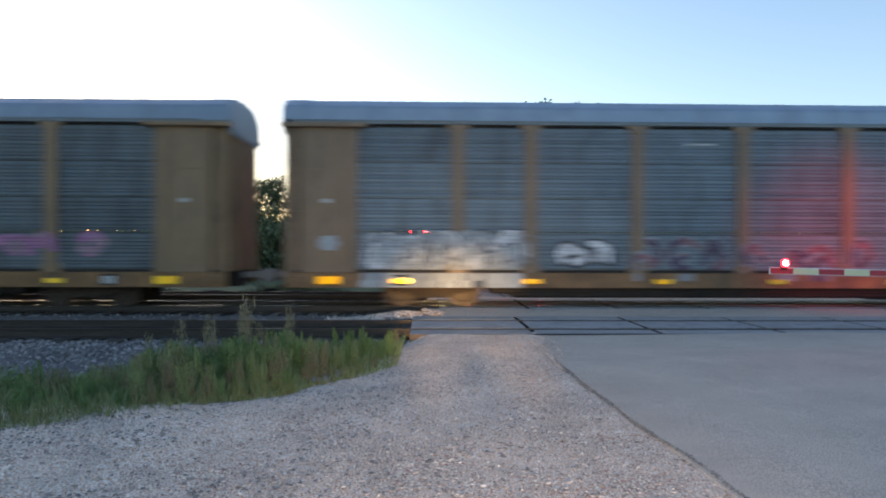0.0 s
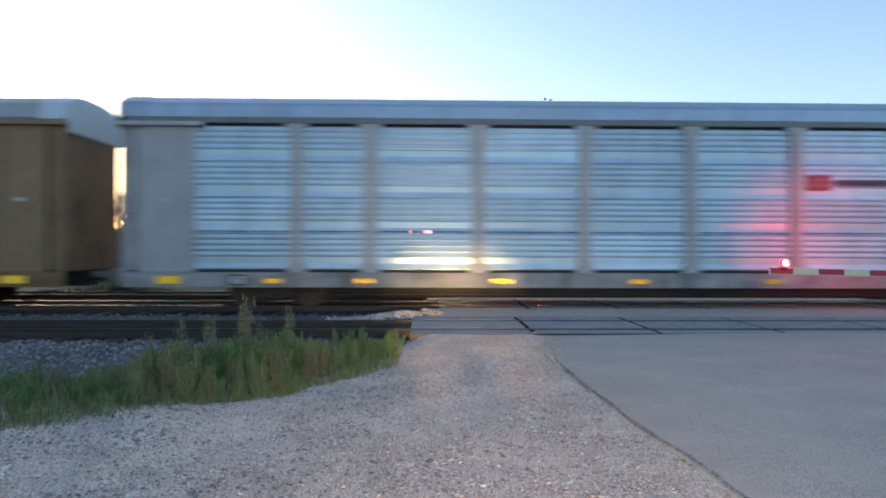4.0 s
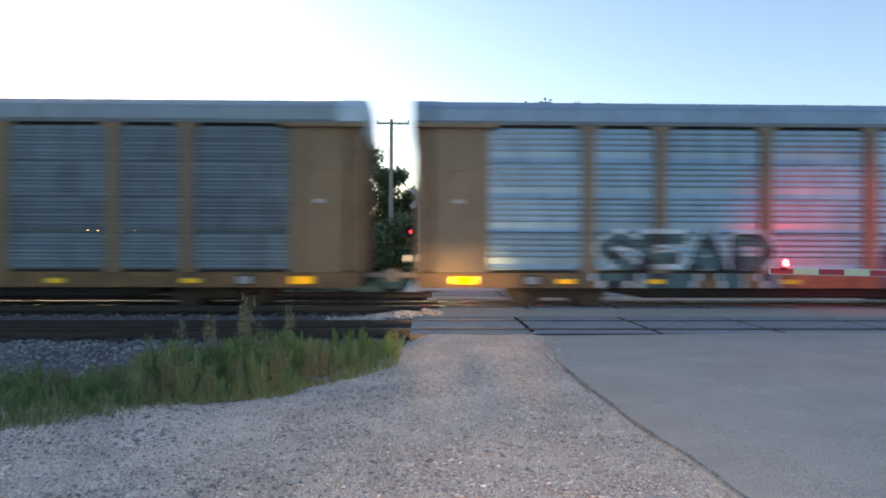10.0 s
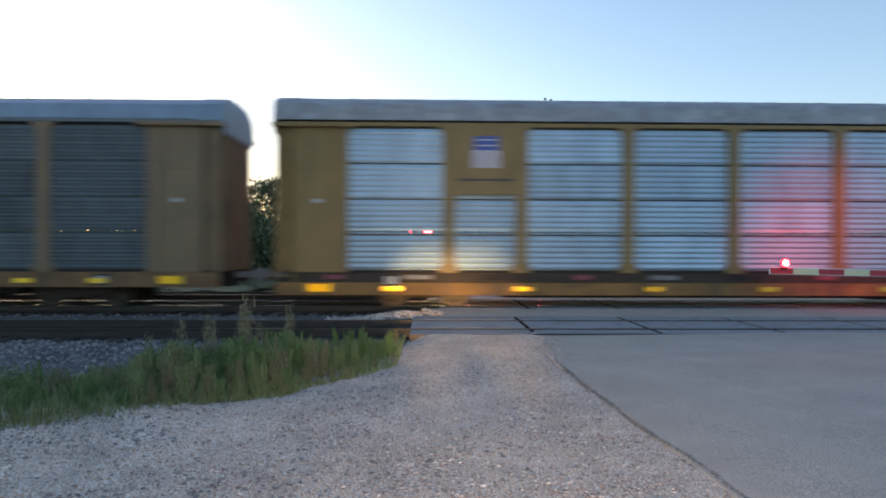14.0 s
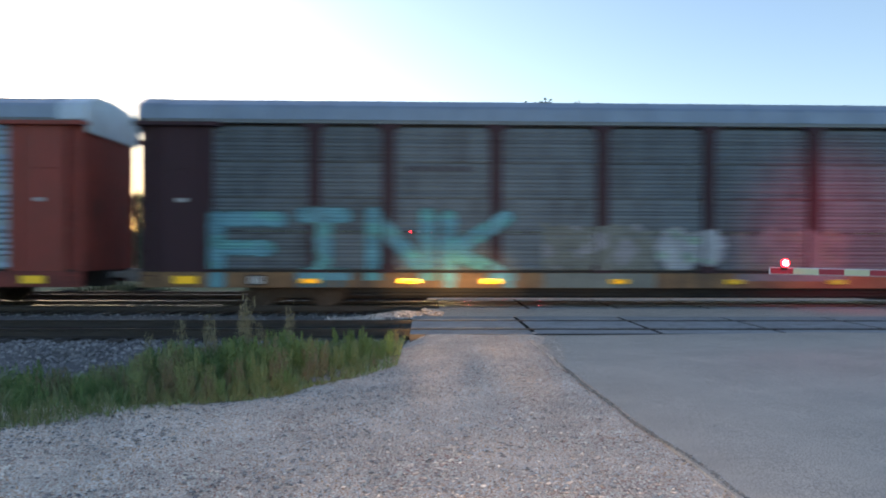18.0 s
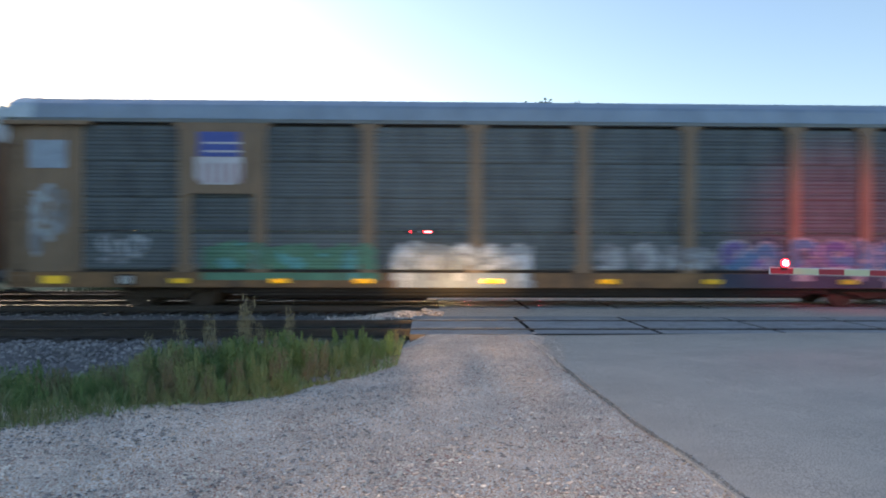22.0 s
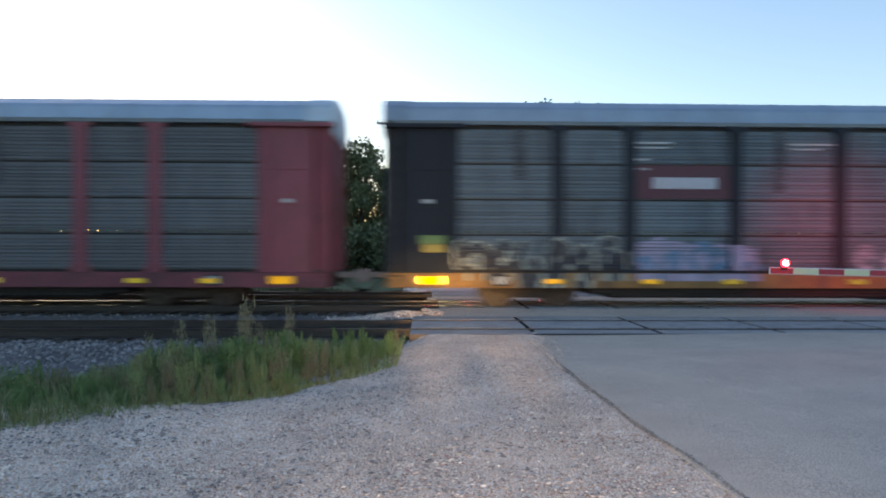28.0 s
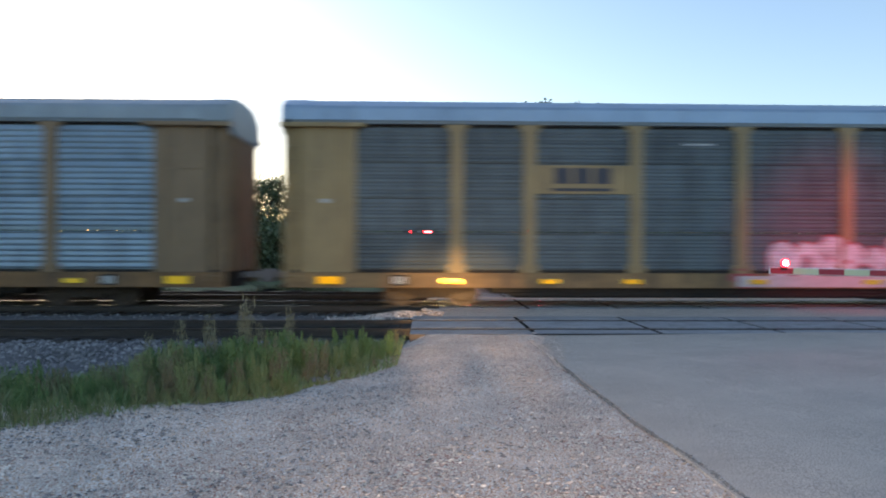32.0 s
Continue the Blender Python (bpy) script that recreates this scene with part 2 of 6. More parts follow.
def roof_mesh(mat, up=0.0):
    def build():
        g = Geo()
        half = [(1.56, 4.97), (1.555, 5.0), (1.51, 5.28), (1.45, 5.36 + up), (0.98, 5.59 + up), (0.5, 5.64 + up), (0.0, 5.66 + up)]
        prof = [(-y, z) for y, z in half] + [(y, z) for y, z in reversed(half[:-1])]
        n = len(prof)
        xs = [(-HALF + 0.05, 0)]
        x = -HALF + 0.6
        while x < HALF - 0.5:
            xs += [(x - 0.04, 0), (x - 0.025, 1), (x + 0.025, 1), (x + 0.04, 0)]
            x += 1.4325
        xs.append((HALF - 0.05, 0))
        for x, rib in xs:
            g.v += [(x, y * (1 + 0.006 * rib), z + 0.014 * rib) for y, z in prof]
        for k in range(len(xs) - 1):
            g.f += [(k * n + q, (k + 1) * n + q, (k + 1) * n + q + 1, k * n + q + 1) for q in range(n - 1)]
        g.f += [tuple(range(n)), tuple(len(xs) * n - 1 - q for q in range(n))]
        return g.mesh("roof", mat)
    return cached(("roof", mat.name, up), build)


def hood_mesh(mat, up=0.0):
    """The cap over the end of a roof, with a plate that hangs down in front of the end doors."""
    def build():
        g = Geo()
        half = [(1.575, 4.965), (1.57, 5.01), (1.525, 5.29), (1.465, 5.375 + up), (0.98, 5.608 + up), (0.5, 5.66 + up), (0.0, 5.68 + up)]
        prof = [(-y, z) for y, z in half] + [(y, z) for y, z in reversed(half[:-1])]
        g.sweep(prof, HALF - 0.66, HALF + 0.03, caps=False)
        ring = prof + [(1.42, 4.62), (-1.42, 4.62)]
        g.sweep(ring, HALF + 0.03, HALF + 0.08, close=True, caps=True)
        g.sweep(((-1.575, 4.965), (-1.575, 4.93), (-1.53, 4.93)), HALF - 0.66, HALF + 0.03)
        return g.mesh("roof_hood", mat)
    return cached(("hood", mat.name, up), build)


def ladder_mesh(mat):
    def build():
        g = Geo()
        for x in (-0.21, 0.21):
            g.box(x - 0.02, x + 0.02, -0.03, 0.03, 0.5, 4.2)
        for k in range(11):
            g.tube((-0.21, -0.02, 0.65 + k * 0.34), (0.21, -0.02, 0.65 + k * 0.34), 0.013, n=6)
        return g.mesh("ladder", mat)
    return cached(("ladder", mat.name), build)


def end_door_mesh(mat):
    """Folded end doors with rounded corners and vertical leaves; bulges towards +x."""
    def build():
        g = Geo()
        prof = [(-1.5, 0.0), (-1.42, 0.10), (-1.1, 0.19), (-0.7, 0.22), (-0.66, 0.19), (-0.62, 0.22), (-0.03, 0.23), (0.0, 0.20), (0.03, 0.23), (0.62, 0.22), (0.66, 0.19), (0.7, 0.22), (1.1, 0.19), (1.42, 0.10), (1.5, 0.0)]
        i, n = 0, len(prof)
        for z in (0.95, 4.85):
            g.v += [(x - 0.1, y, z) for y, x in prof]
        g.f += [(k, k + 1, n + k + 1, n + k) for k in range(n - 1)] + [tuple(range(n)), tuple(range(2 * n - 1, n - 1, -1))]
        return g.mesh("end_door", mat)
    return cached(("end_door", mat.name), build)


def post_mesh(mat):
    """A side post with a spread foot and a stepped head, cut from one plate."""
    g = Geo()
    half = [(0.24, 0.0), (0.24, 0.20), (0.16, 0.24), (0.16, 3.72), (0.22, 3.76), (0.22, 3.82), (0.29, 3.85), (0.29, 3.92)]
    ring = half + [(-x, z) for x, z in reversed(half)]
    n = len(ring)
    for y, inset in ((0.05, 0.0), (-0.038, 0.0), (-0.05, 0.012)):
        g.v += [(x - math.copysign(inset, x), y, z) for x, z in ring]
    for a in (0, n):
        g.f += [(a + k, a + (k + 1) % n, a + n + (k + 1) % n, a + n + k) for k in range(n)]
    g.f += [tuple(range(n - 1, -1, -1))]
    m = len(half)
    g.f += [(2 * n + k, 2 * n + k + 1, 3 * n - 2 - k, 3 * n - 1 - k) for k in range(m - 1)]
    return g.mesh("side_post", mat)


def side_frame_mesh():
    def build():
        g = Geo()
        prof = [(-1.18, 0.42), (-1.12, 0.58), (-0.66, 0.62), (-0.45, 0.74), (0.45, 0.74), (0.66, 0.62), (1.12, 0.58), (1.18, 0.42), (0.75, 0.40), (0.45, 0.24), (-0.45, 0.24), (-0.75, 0.40)]
        n = len(prof)
        for y in (-0.09, 0.09):
            g.v += [(x, y, z) for x, z in prof]
        g.f += [tuple(range(n)), tuple(range(2 * n - 1, n - 1, -1))] + [(k, (k + 1) % n, n + (k + 1) % n, n + k) for k in range(n)]
        for x in (-0.87, 0.87):
            g.tube((x, -0.17, WHEEL_R), (x, 0.09, WHEEL_R), 0.11, n=12)
        return g.mesh("side_frame", M_TRUCK)
    return cached("side_frame", build)


def wheelset_mesh():
    def build():
        g = Geo()
        g.tube((0, -1.0, 0), (0, 1.0, 0), 0.08, n=10)
        for s in (-1, 1):
            ya, yb = s * 0.69, s * 0.82
            g.tube((0, ya, 0), (0, s * 0.66, 0), 0.485, n=28)
            g.tube((0, ya, 0), (0, yb, 0), WHEEL_R, n=28)
            g.tube((0, yb, 0), (0, yb + s * 0.012, 0), 0.36, 0.30, n=28)
            g.tube((0, yb, 0), (0, yb + s * 0.06, 0), 0.13, 0.11, n=14)
            for k in range(3):
                t = 2 * math.pi * k / 3
                g.tube((0.055 * math.cos(t), s * 1.0, 0.055 * math.sin(t)), (0.055 * math.cos(t), s * 1.02, 0.055 * math.sin(t)), 0.016, n=6)
        return g.mesh("wheelset", M_WHEEL)
    return cached("wheelset", build)


def spring_mesh():
    def build():
        g = Geo()
        for x in (-0.16, 0.0, 0.16):
            for k in range(5):
                g.tube((x, 0, 0.26 + k * 0.06), (x, 0, 0.295 + k * 0.06), 0.07, n=8)
        return g.mesh("spring_nest", M_TRUCK)
    return cached("spring", build)


def coupler_mesh():
    def build():
        g = Geo()
        g.box(-0.9, 0.55, -0.09, 0.09, 0.72, 0.9, 0.03)
        g.box(0.5, 0.86, -0.2, 0.2, 0.62, 0.98, 0.06)
        g.box(0.62, 0.9, -0.28, -0.1, 0.64, 0.96, 0.05)
        return g.mesh("coupler", M_COUPLER)
    return cached("coupler", build)


def hose_mesh():
    def build():
        g = Geo()
        pts = [(0.0, 0.35, 0.72), (0.25, 0.34, 0.55), (0.5, 0.3, 0.40), (0.75, 0.26, 0.36), (0.92, 0.24, 0.38)]
        for a, b in zip(pts, pts[1:]):
            g.tube(a, b, 0.03, n=7)
        return g.mesh("air_hose", M_RUBBER)
    return cached("hose", build)


def prism_mesh(w, h):
    """Retroreflective sheeting: a backing plate covered with cube-corner prisms open towards the viewer."""
    def build():
        g = Geo().box(-w / 2, w / 2, 0.0, 0.012, 0, h)
        s = 0.058
        rise, deep = s * 0.8660254, s / math.sqrt(6)
        for r in range(int(h / rise + 0.5)):
            for k in range(int(2 * w / s) - 1):
                x = -w / 2 + k * s / 2
                a, b = (0.0, rise) if (k + r) % 2 == 0 else (rise, 0.0)
                z = r * rise * (h / (rise * int(h / rise + 0.5)))
                p = [(x, -deep, z + a), (x + s, -deep, z + a), (x + s / 2, -deep, z + b)]
                c = (x + s / 2, 0.0, z + a + (b - a) / 3)
                for i in range(3):
                    n = len(g.v)
                    g.v += [p[i], p[(i + 1) % 3], c]
                    g.f.append((n, n + 1, n + 2))
        return g.mesh("reflector", M_REFLECT)
    return cached(("reflector", w, h), build)


def truck(car, x):
    t = part("bogie", cached("bolster", lambda: Geo().box(-0.22, 0.22, -1.05, 1.05, 0.42, 0.72, 0.05).mesh("bogie", M_TRUCK)), car, "rusty cast steel bogie", (x, 0, 0))
    for s in (-1, 1):
        part("side_frame", side_frame_mesh(), t, at=(0, s * 0.98, 0))
        part("spring_nest", spring_mesh(), t, at=(0, s * 0.98, 0))
    for a in (-0.87, 0.87):
        SPINNING.append((car, part("wheelset", wheelset_mesh(), t, at=(a, 0, WHEEL_R))))


SPINNING = []
CARS = []
RAILTOP = surface("grey_green_top_rail", (0.14, 0.165, 0.175), 0.5, 0.3, 0.2, 2)
END_PAINT = surface("sooty_end_door_paint", (0.13, 0.085, 0.055), 0.7, 0, 0.3, 1.5, (1, 1, 0.6), 0.1, 60, (0.03, 0.025, 0.022), 0.7)
REFLECTORS = {
    0: (-12.4, -9.7, -7.3, -3.65, 0.0, 3.65, 7.3, 9.7, 12.4),
    1: (-12.5, -10.6, -7.1, -3.6, -0.5, 2.75, 5.7, 9.2, 12.1),
    2: (-12.45, -9.2, -6.6, -4.4, -1.0, 2.1, 4.9, 8.6, 10.5, 12.4),
}


def base_car(start, label, kind, paint, panel, roof, style="broad", sill=None, refl=0, dark_joint=False, low=0.0, lift=0.0, hood=None):
    """An enclosed rail car for motor vehicles: type A has posts and ledged ends, type B flush painted bays."""
    car = thing("autorack_car", label, "railcar", (start, TRACK_Y, 0), "cars of the freight train")
    CARS.append((car, start))
    car["flush"] = kind == "B"
    sill = SILLS[(sill or paint).name]
    bays = BAYS_A if kind == "A" else BAYS_B
    # solid black boxes stand in for the shade inside the hollow car
    part("liner", box_mesh("liner", (2 * HALF - 0.5, 2.86, 1.05), M_BLACK), car, "solid black block standing for the shaded interior", (0, 0, 0.95))
    part("liner", box_mesh("liner", (2 * HALF - 0.5, 2.86, 2.80), M_BLACK), car, "solid black block standing for the shaded interior", (0, 0, 2.13))
    part("centre_sill", cached("centre_sill", lambda: Geo().box(-HALF, HALF, -0.4, 0.4, 0.5, 0.95, 0.03).box(-8.2, 8.2, -1.27, 1.27, 0.36, 0.60, 0.05).box(-7.6, 7.6, -1.24, 1.24, 0.25, 0.45, 0.07).mesh("centre_sill", M_BLACK)), car, "black underframe")
    lift = 0.11 if kind == "B" else lift
    up = 0.06 if low else 0.0
    part("roof", roof_mesh(roof, up), car, "sheet metal roof with rounded eaves", (0, 0, lift))
    for s in (-1, 1):
        part("side_sill", box_mesh("side_sill", (2 * HALF - 0.1, 0.14, 0.40 - low * 0.3), sill), car, at=(0, s * 1.49, Z_SILL - low))
        if low:
            part("deck_recess", box_mesh("deck_recess", (2 * HALF - 0.6, 0.10, 0.27), M_TRUCK), car, at=(0, s * 1.45, 0.68))
            for k in range(12):
                part("deck_bracket", box_mesh("deck_bracket", (0.5 + 0.25 * (k % 3), 0.06, 0.12), (PINKRED, M_COUPLER, M_BLACK)[k % 3]), car, at=(-12.1 + k * 2.2, s * 1.50, 0.76))
        part("deck_edge", box_mesh("deck_edge", (2 * HALF - 0.5, 0.10, 0.06), M_BLACK), car, at=(0, s * 1.47, 0.945))
        part("top_rail", box_mesh("top_rail", (2 * HALF - 0.3, 0.12, round(0.11 + lift, 3)), RAILTOP if kind == "A" and not low else paint), car, at=(0, s * 1.50, Z_EAVE + (0.005 if low else 0.062)))
        for a, b in bays:
            w, mid = b - a - (0.22 if kind == "A" else 0.14), (a + b) / 2
            if s < 0:
                for r in range(4):
                    part("side_panel", panel_mesh(w, style, panel, 1, dark_joint, 0.0604 if r == 1 else None), car, at=(mid, -1.50, Z_PANEL + r * ROW))
            else:
                ob = part("side_panel", panel_mesh(w, style, panel, 4, False, 1.074), car, at=(mid, 1.50, Z_PANEL))
                ob.rotation_euler = (0, 0, math.pi)
        if kind == "A":
            for x in POSTS:
                part("side_post", cached(("post", paint.name), lambda: post_mesh(paint)), car, at=(x, s * 1.52, Z_PANEL - 0.08))
            for e in (-1, 1):
                part("end_panel", box_mesh("end_panel", (HALF - 0.44 - 11.75, 0.10, 3.83), paint, 0.03), car, at=(e * (HALF - 0.44 + 11.75) / 2, s * 1.50, 0.95))
                part("corner_post", box_mesh("corner_post", (0.42, 0.10, 3.83), CORNER.get(paint.name, paint), 0.05), car, at=(e * (HALF - 0.215), s * 1.445, 0.95))
                for z in (1.75, 2.7, 3.65):
                    part("end_seam", box_mesh("end_seam", (HALF - 0.5 - 11.8, 0.02, 0.03), paint, 0.0), car, at=(e * (HALF - 0.44 + 11.75) / 2, s * 1.556, z))
                part("end_ledge", box_mesh("end_ledge", (2.25, 0.26, 0.11), paint), car, at=(e * (HALF - 1.03), s * 1.57, 4.765))
                for k in (0.0, 1.1):
                    part("end_stiffener", box_mesh("end_stiffener", (0.09, 0.05, 3.6), paint), car, at=(e * (12.05 + k), s * 1.565, 1.1))
        else:
            for x in (-4.285, -1.415, 1.415, 4.285):
                part("side_post", box_mesh("side_post", (0.22, 0.10, 3.9), paint), car, at=(x, s * 1.52, Z_PANEL - 0.08))
            for e in (-1, 1):
                part("blank_panel", box_mesh("blank_panel", (9.157 - 7.073 + 0.12, 0.10, 3.9), paint), car, at=(e * 8.115, s * 1.515, Z_PANEL - 0.08))
                part("end_panel", box_mesh("end_panel", (HALF - 11.84, 0.10, 3.95), paint, 0.04), car, at=(e * (HALF + 11.84) / 2, s * 1.515, 0.95))
    for e in (-1, 1):
        if kind == "B":
            k = part("end_frame", hood_mesh(paint, 0.0), car, "painted end frame over the doors", (0, 0, lift))
            if e < 0:
                k.rotation_euler = (0, 0, math.pi)
        else:
            k = part("roof_hood", hood_mesh(hood or roof, up), car, "galvanised cap over the roof's end" if hood else "", (0, 0, lift))
            if e < 0:
                k.rotation_euler = (0, 0, math.pi)
        # heavier dark grime on the doors also stands for shade between cars
        d = part("end_door", end_door_mesh(CORNER[paint.name]), car, at=(e * (HALF - 0.1), 0, 0))
        if e < 0:
            d.rotation_euler = (0, 0, math.pi)
        part("ladder", ladder_mesh(paint), car, at=(e * (HALF - 0.27), -1.55 if kind == "A" else -1.60, 0.2))
        truck(car, e * 9.75)
        c = part("coupler", coupler_mesh(), car, "grey knuckle coupler", (e * HALF, 0, 0))
        h = part("air_hose", hose_mesh(), car, at=(e * HALF, 0, 0))
        if e < 0:
            c.rotation_euler = h.rotation_euler = (0, 0, math.pi)
        part("step", box_mesh("step", (0.5, 0.1, 0.05), M_BLACK), car, at=(e * (HALF - 0.35), -1.5, 0.42))
    for x in REFLECTORS[refl]:
        big = abs(x) > 12
        part("reflector", prism_mesh(0.62 if big else 0.48, 0.20 if big else 0.12), car, "yellow reflective strip", (x, -1.585, (0.64 if big else 0.66) - low))
    return car


def paint(name, colour, rough=0.55, dirt=RUST, amount=0.6, vary=0.18):
    return surface(name, colour, rough, 0.0, vary, 1.6, (1, 1, 0.6), 0.12, 60, dirt, amount)


def sheet(name, colour, metal=0.6, rough=0.42, amount=0.35, dirt=(0.07, 0.06, 0.055)):
    colour = (0.93 * colour[0], 1.03 * colour[1], 1.04 * colour[2])
    return surface(name, colour, rough, metal, 0.14, 1.3, (1, 1, 0.7), 0.05, 80, dirt, amount, rand=0.13)


TAN = paint("faded_yellow_tan_paint", (0.250, 0.155, 0.086))
TAN2 = paint("brownish_tan_paint", (0.235, 0.152, 0.097))
YELLOW = paint("yellow_paint", (0.265, 0.162, 0.058))
PALE = paint("pale_yellow_paint", (0.325, 0.22, 0.105))
ORANGE = paint("orange_red_paint", (0.27, 0.055, 0.026))
RED = paint("bright_red_paint", (0.285, 0.042, 0.029))
PINKRED = paint("faded_crimson_paint", (0.25, 0.052, 0.07))
MAROON = paint("dark_maroon_paint", (0.062, 0.008, 0.017), 0.75, (0.025, 0.012, 0.012), 0.4)
BROWN = paint("dark_brown_paint", (0.044, 0.014, 0.020), 0.75, (0.018, 0.012, 0.012), 0.4)
NAVY = paint("blue_black_paint", (0.012, 0.015, 0.022), 0.8, (0.012, 0.012, 0.013), 0.4)
SILVER = paint("silver_paint", (0.36, 0.365, 0.38), 0.45, (0.2, 0.19, 0.18), 0.3)
S_BRIGHT = sheet("bright_galvanised_sheet", (0.335, 0.415, 0.49), 0.65, 0.42, 0.3)
S_MID = sheet("dull_galvanised_sheet", (0.24, 0.305, 0.362), 0.7, 0.4, 0.4)
S_GREY = sheet("weathered_grey_sheet", (0.168, 0.192, 0.213), 0.45, 0.55, 0.7)
S_DARK = sheet("dark_weathered_sheet", (0.120, 0.131, 0.137), 0.32, 0.6, 0.75, (0.035, 0.033, 0.032))
S_PLUM = sheet("sooty_grey_sheet", (0.125, 0.12, 0.123), 0.3, 0.6, 0.55)
R_SLATE = sheet("slate_grey_roof", (0.225, 0.275, 0.34), 0.3, 0.5, 0.25)
R_BLUE = sheet("light_blue_grey_roof", (0.34, 0.42, 0.51), 0.4, 0.4, 0.2)
R_PALE = sheet("pale_grey_roof", (0.29, 0.31, 0.325), 0.3, 0.5, 0.25)
R_HOOD = sheet("galvanised_end_hood", (0.46, 0.52, 0.58), 0.2, 0.5, 0.35)
S_SILVER = sheet("clean_blue_silver_sheet", (0.40, 0.51, 0.60), 0.6, 0.4, 0.2)
S_SOOT = sheet("soot_dark_sheet", (0.082, 0.093, 0.104), 0.3, 0.6, 0.75, (0.025, 0.025, 0.026))
S_SMOKE = sheet("smoky_grey_sheet", (0.140, 0.162, 0.182), 0.42, 0.55, 0.7)
S_DULL = sheet("faded_galvanised_sheet", (0.275, 0.335, 0.385), 0.65, 0.42, 0.35)
S_UMBER = sheet("brownish_grey_sheet", (0.128, 0.140, 0.150), 0.4, 0.55, 0.75, (0.045, 0.036, 0.033))
R_DIRTY = surface("mottled_grey_roof", (0.33, 0.335, 0.35), 0.6, 0.15, 0.3, 3.0, (0.7, 1, 1.2), 0.05, 50, (0.13, 0.105, 0.095), 0.9)
R_RUSTY = surface("rust_mottled_white_roof", (0.46, 0.46, 0.48), 0.6, 0.05, 0.35, 1.7, (0.7, 1, 1.2), 0.05, 50, (0.12, 0.078, 0.07), 1.0)

CORNER, SILLS = {}, {}
for m, c in ((TAN, (0.250, 0.155, 0.086)), (TAN2, (0.235, 0.152, 0.097)), (YELLOW, (0.265, 0.162, 0.058)), (PALE, (0.325, 0.22, 0.105)), (ORANGE, (0.27, 0.055, 0.026)), (RED, (0.285, 0.042, 0.029)), (PINKRED, (0.25, 0.052, 0.07)), (MAROON, (0.062, 0.008, 0.017)), (BROWN, (0.044, 0.014, 0.020)), (NAVY, (0.012, 0.015, 0.022)), (SILVER, (0.36, 0.365, 0.38))):
    # grime plus painted shade for end doors and set-back corners
    CORNER[m.name] = paint("grimy_" + m.name, c, 0.7, (0.03, 0.021, 0.017), 0.85, 0.25)
    grey = 0.3 if m is PALE else 0.1
    worn = [(1 - grey) * q + grey * w for q, w in zip((c[0] * 1.2, c[1] * 0.92, c[2] * 0.6) if c[1] > 0.1 and m is not SILVER else c, (0.13, 0.12, 0.115))]
    SILLS[m.name] = surface("road_worn_" + m.name, [0.8 * q for q in worn], 0.7, 0.0, 0.35, 0.8, (1, 1, 2.5), 0.15, 40, (0.045, 0.04, 0.038), 1.0)

T = "railcar in a moving freight train"
car_0 = base_car(9.90, "tan and dark grey enclosed " + T, "A", TAN2, S_GREY, R_SLATE, "fine", refl=1)
car_1 = base_car(-18.92, "tan and greenish grey enclosed " + T, "A", TAN, S_DARK, R_SLATE, "fine", refl=1)
car_2 = base_car(-47.72, "tan and silver enclosed " + T, "A", TAN2, S_DULL, R_SLATE, "broad", refl=0)
car_3 = base_car(-76.39, "all-silver enclosed " + T, "A", SILVER, S_SILVER, R_BLUE, "broad", refl=0, lift=0.05)
car_4 = base_car(-105.20, "tan and grey enclosed " + T, "A", TAN, S_GREY, R_PALE, "fine", refl=2, dark_joint=True, hood=R_HOOD)
car_5 = base_car(-133.97, "flush-sided tan and silver enclosed " + T, "B", TAN2, S_BRIGHT, R_BLUE, "broad", refl=1)
car_6 = base_car(-162.71, "orange-red and silver enclosed " + T, "A", RED, S_MID, R_SLATE, "broad", sill=BROWN, refl=0)
car_7 = base_car(-191.57, "tan and silver enclosed " + T, "A", TAN2, S_MID, R_SLATE, "broad", refl=0)
car_8 = base_car(-220.35, "tan and blue-grey enclosed " + T, "A", TAN, S_GREY, R_PALE, "fine", refl=1, hood=R_HOOD)
car_9 = base_car(-249.10, "orange-tan and dark grey enclosed " + T, "A", TAN, S_DARK, R_BLUE, "fine", refl=2, dark_joint=True, hood=R_HOOD)
car_10 = base_car(-277.87, "yellow and silver enclosed " + T, "A", YELLOW, S_BRIGHT, R_DIRTY, "even", refl=1, low=0.2, dark_joint=True)
car_11 = base_car(-306.64, "tan and dark grey enclosed " + T, "A", TAN, S_DARK, R_SLATE, "fine", refl=2)
car_12 = base_car(-335.43, "flush-sided tan and silver enclosed " + T, "B", TAN2, S_BRIGHT, R_BLUE, "broad", refl=1)
car_13 = base_car(-364.29, "dark brown and grey enclosed " + T, "A", BROWN, S_UMBER, R_SLATE, "fine", sill=TAN2, refl=2)
car_14 = base_car(-393.07, "bright red and silver enclosed " + T, "A", RED, S_MID, R_SLATE, "broad", refl=0, hood=R_HOOD)
car_15 = base_car(-421.92, "tan and dark grey enclosed " + T, "A", TAN2, S_DARK, R_SLATE, "fine", refl=1)
car_16 = base_car(-450.76, "tan and dark grey enclosed " + T, "A", TAN2, S_DARK, R_SLATE, "fine", refl=2, hood=R_HOOD)
car_17 = base_car(-479.58, "tan and dull silver enclosed " + T, "A", TAN2, S_MID, R_SLATE, "even", refl=0, hood=R_HOOD)
car_18 = base_car(-508.34, "pale yellow and dark grey enclosed " + T, "A", PALE, S_SOOT, R_RUSTY, "fine", refl=2, dark_joint=True)
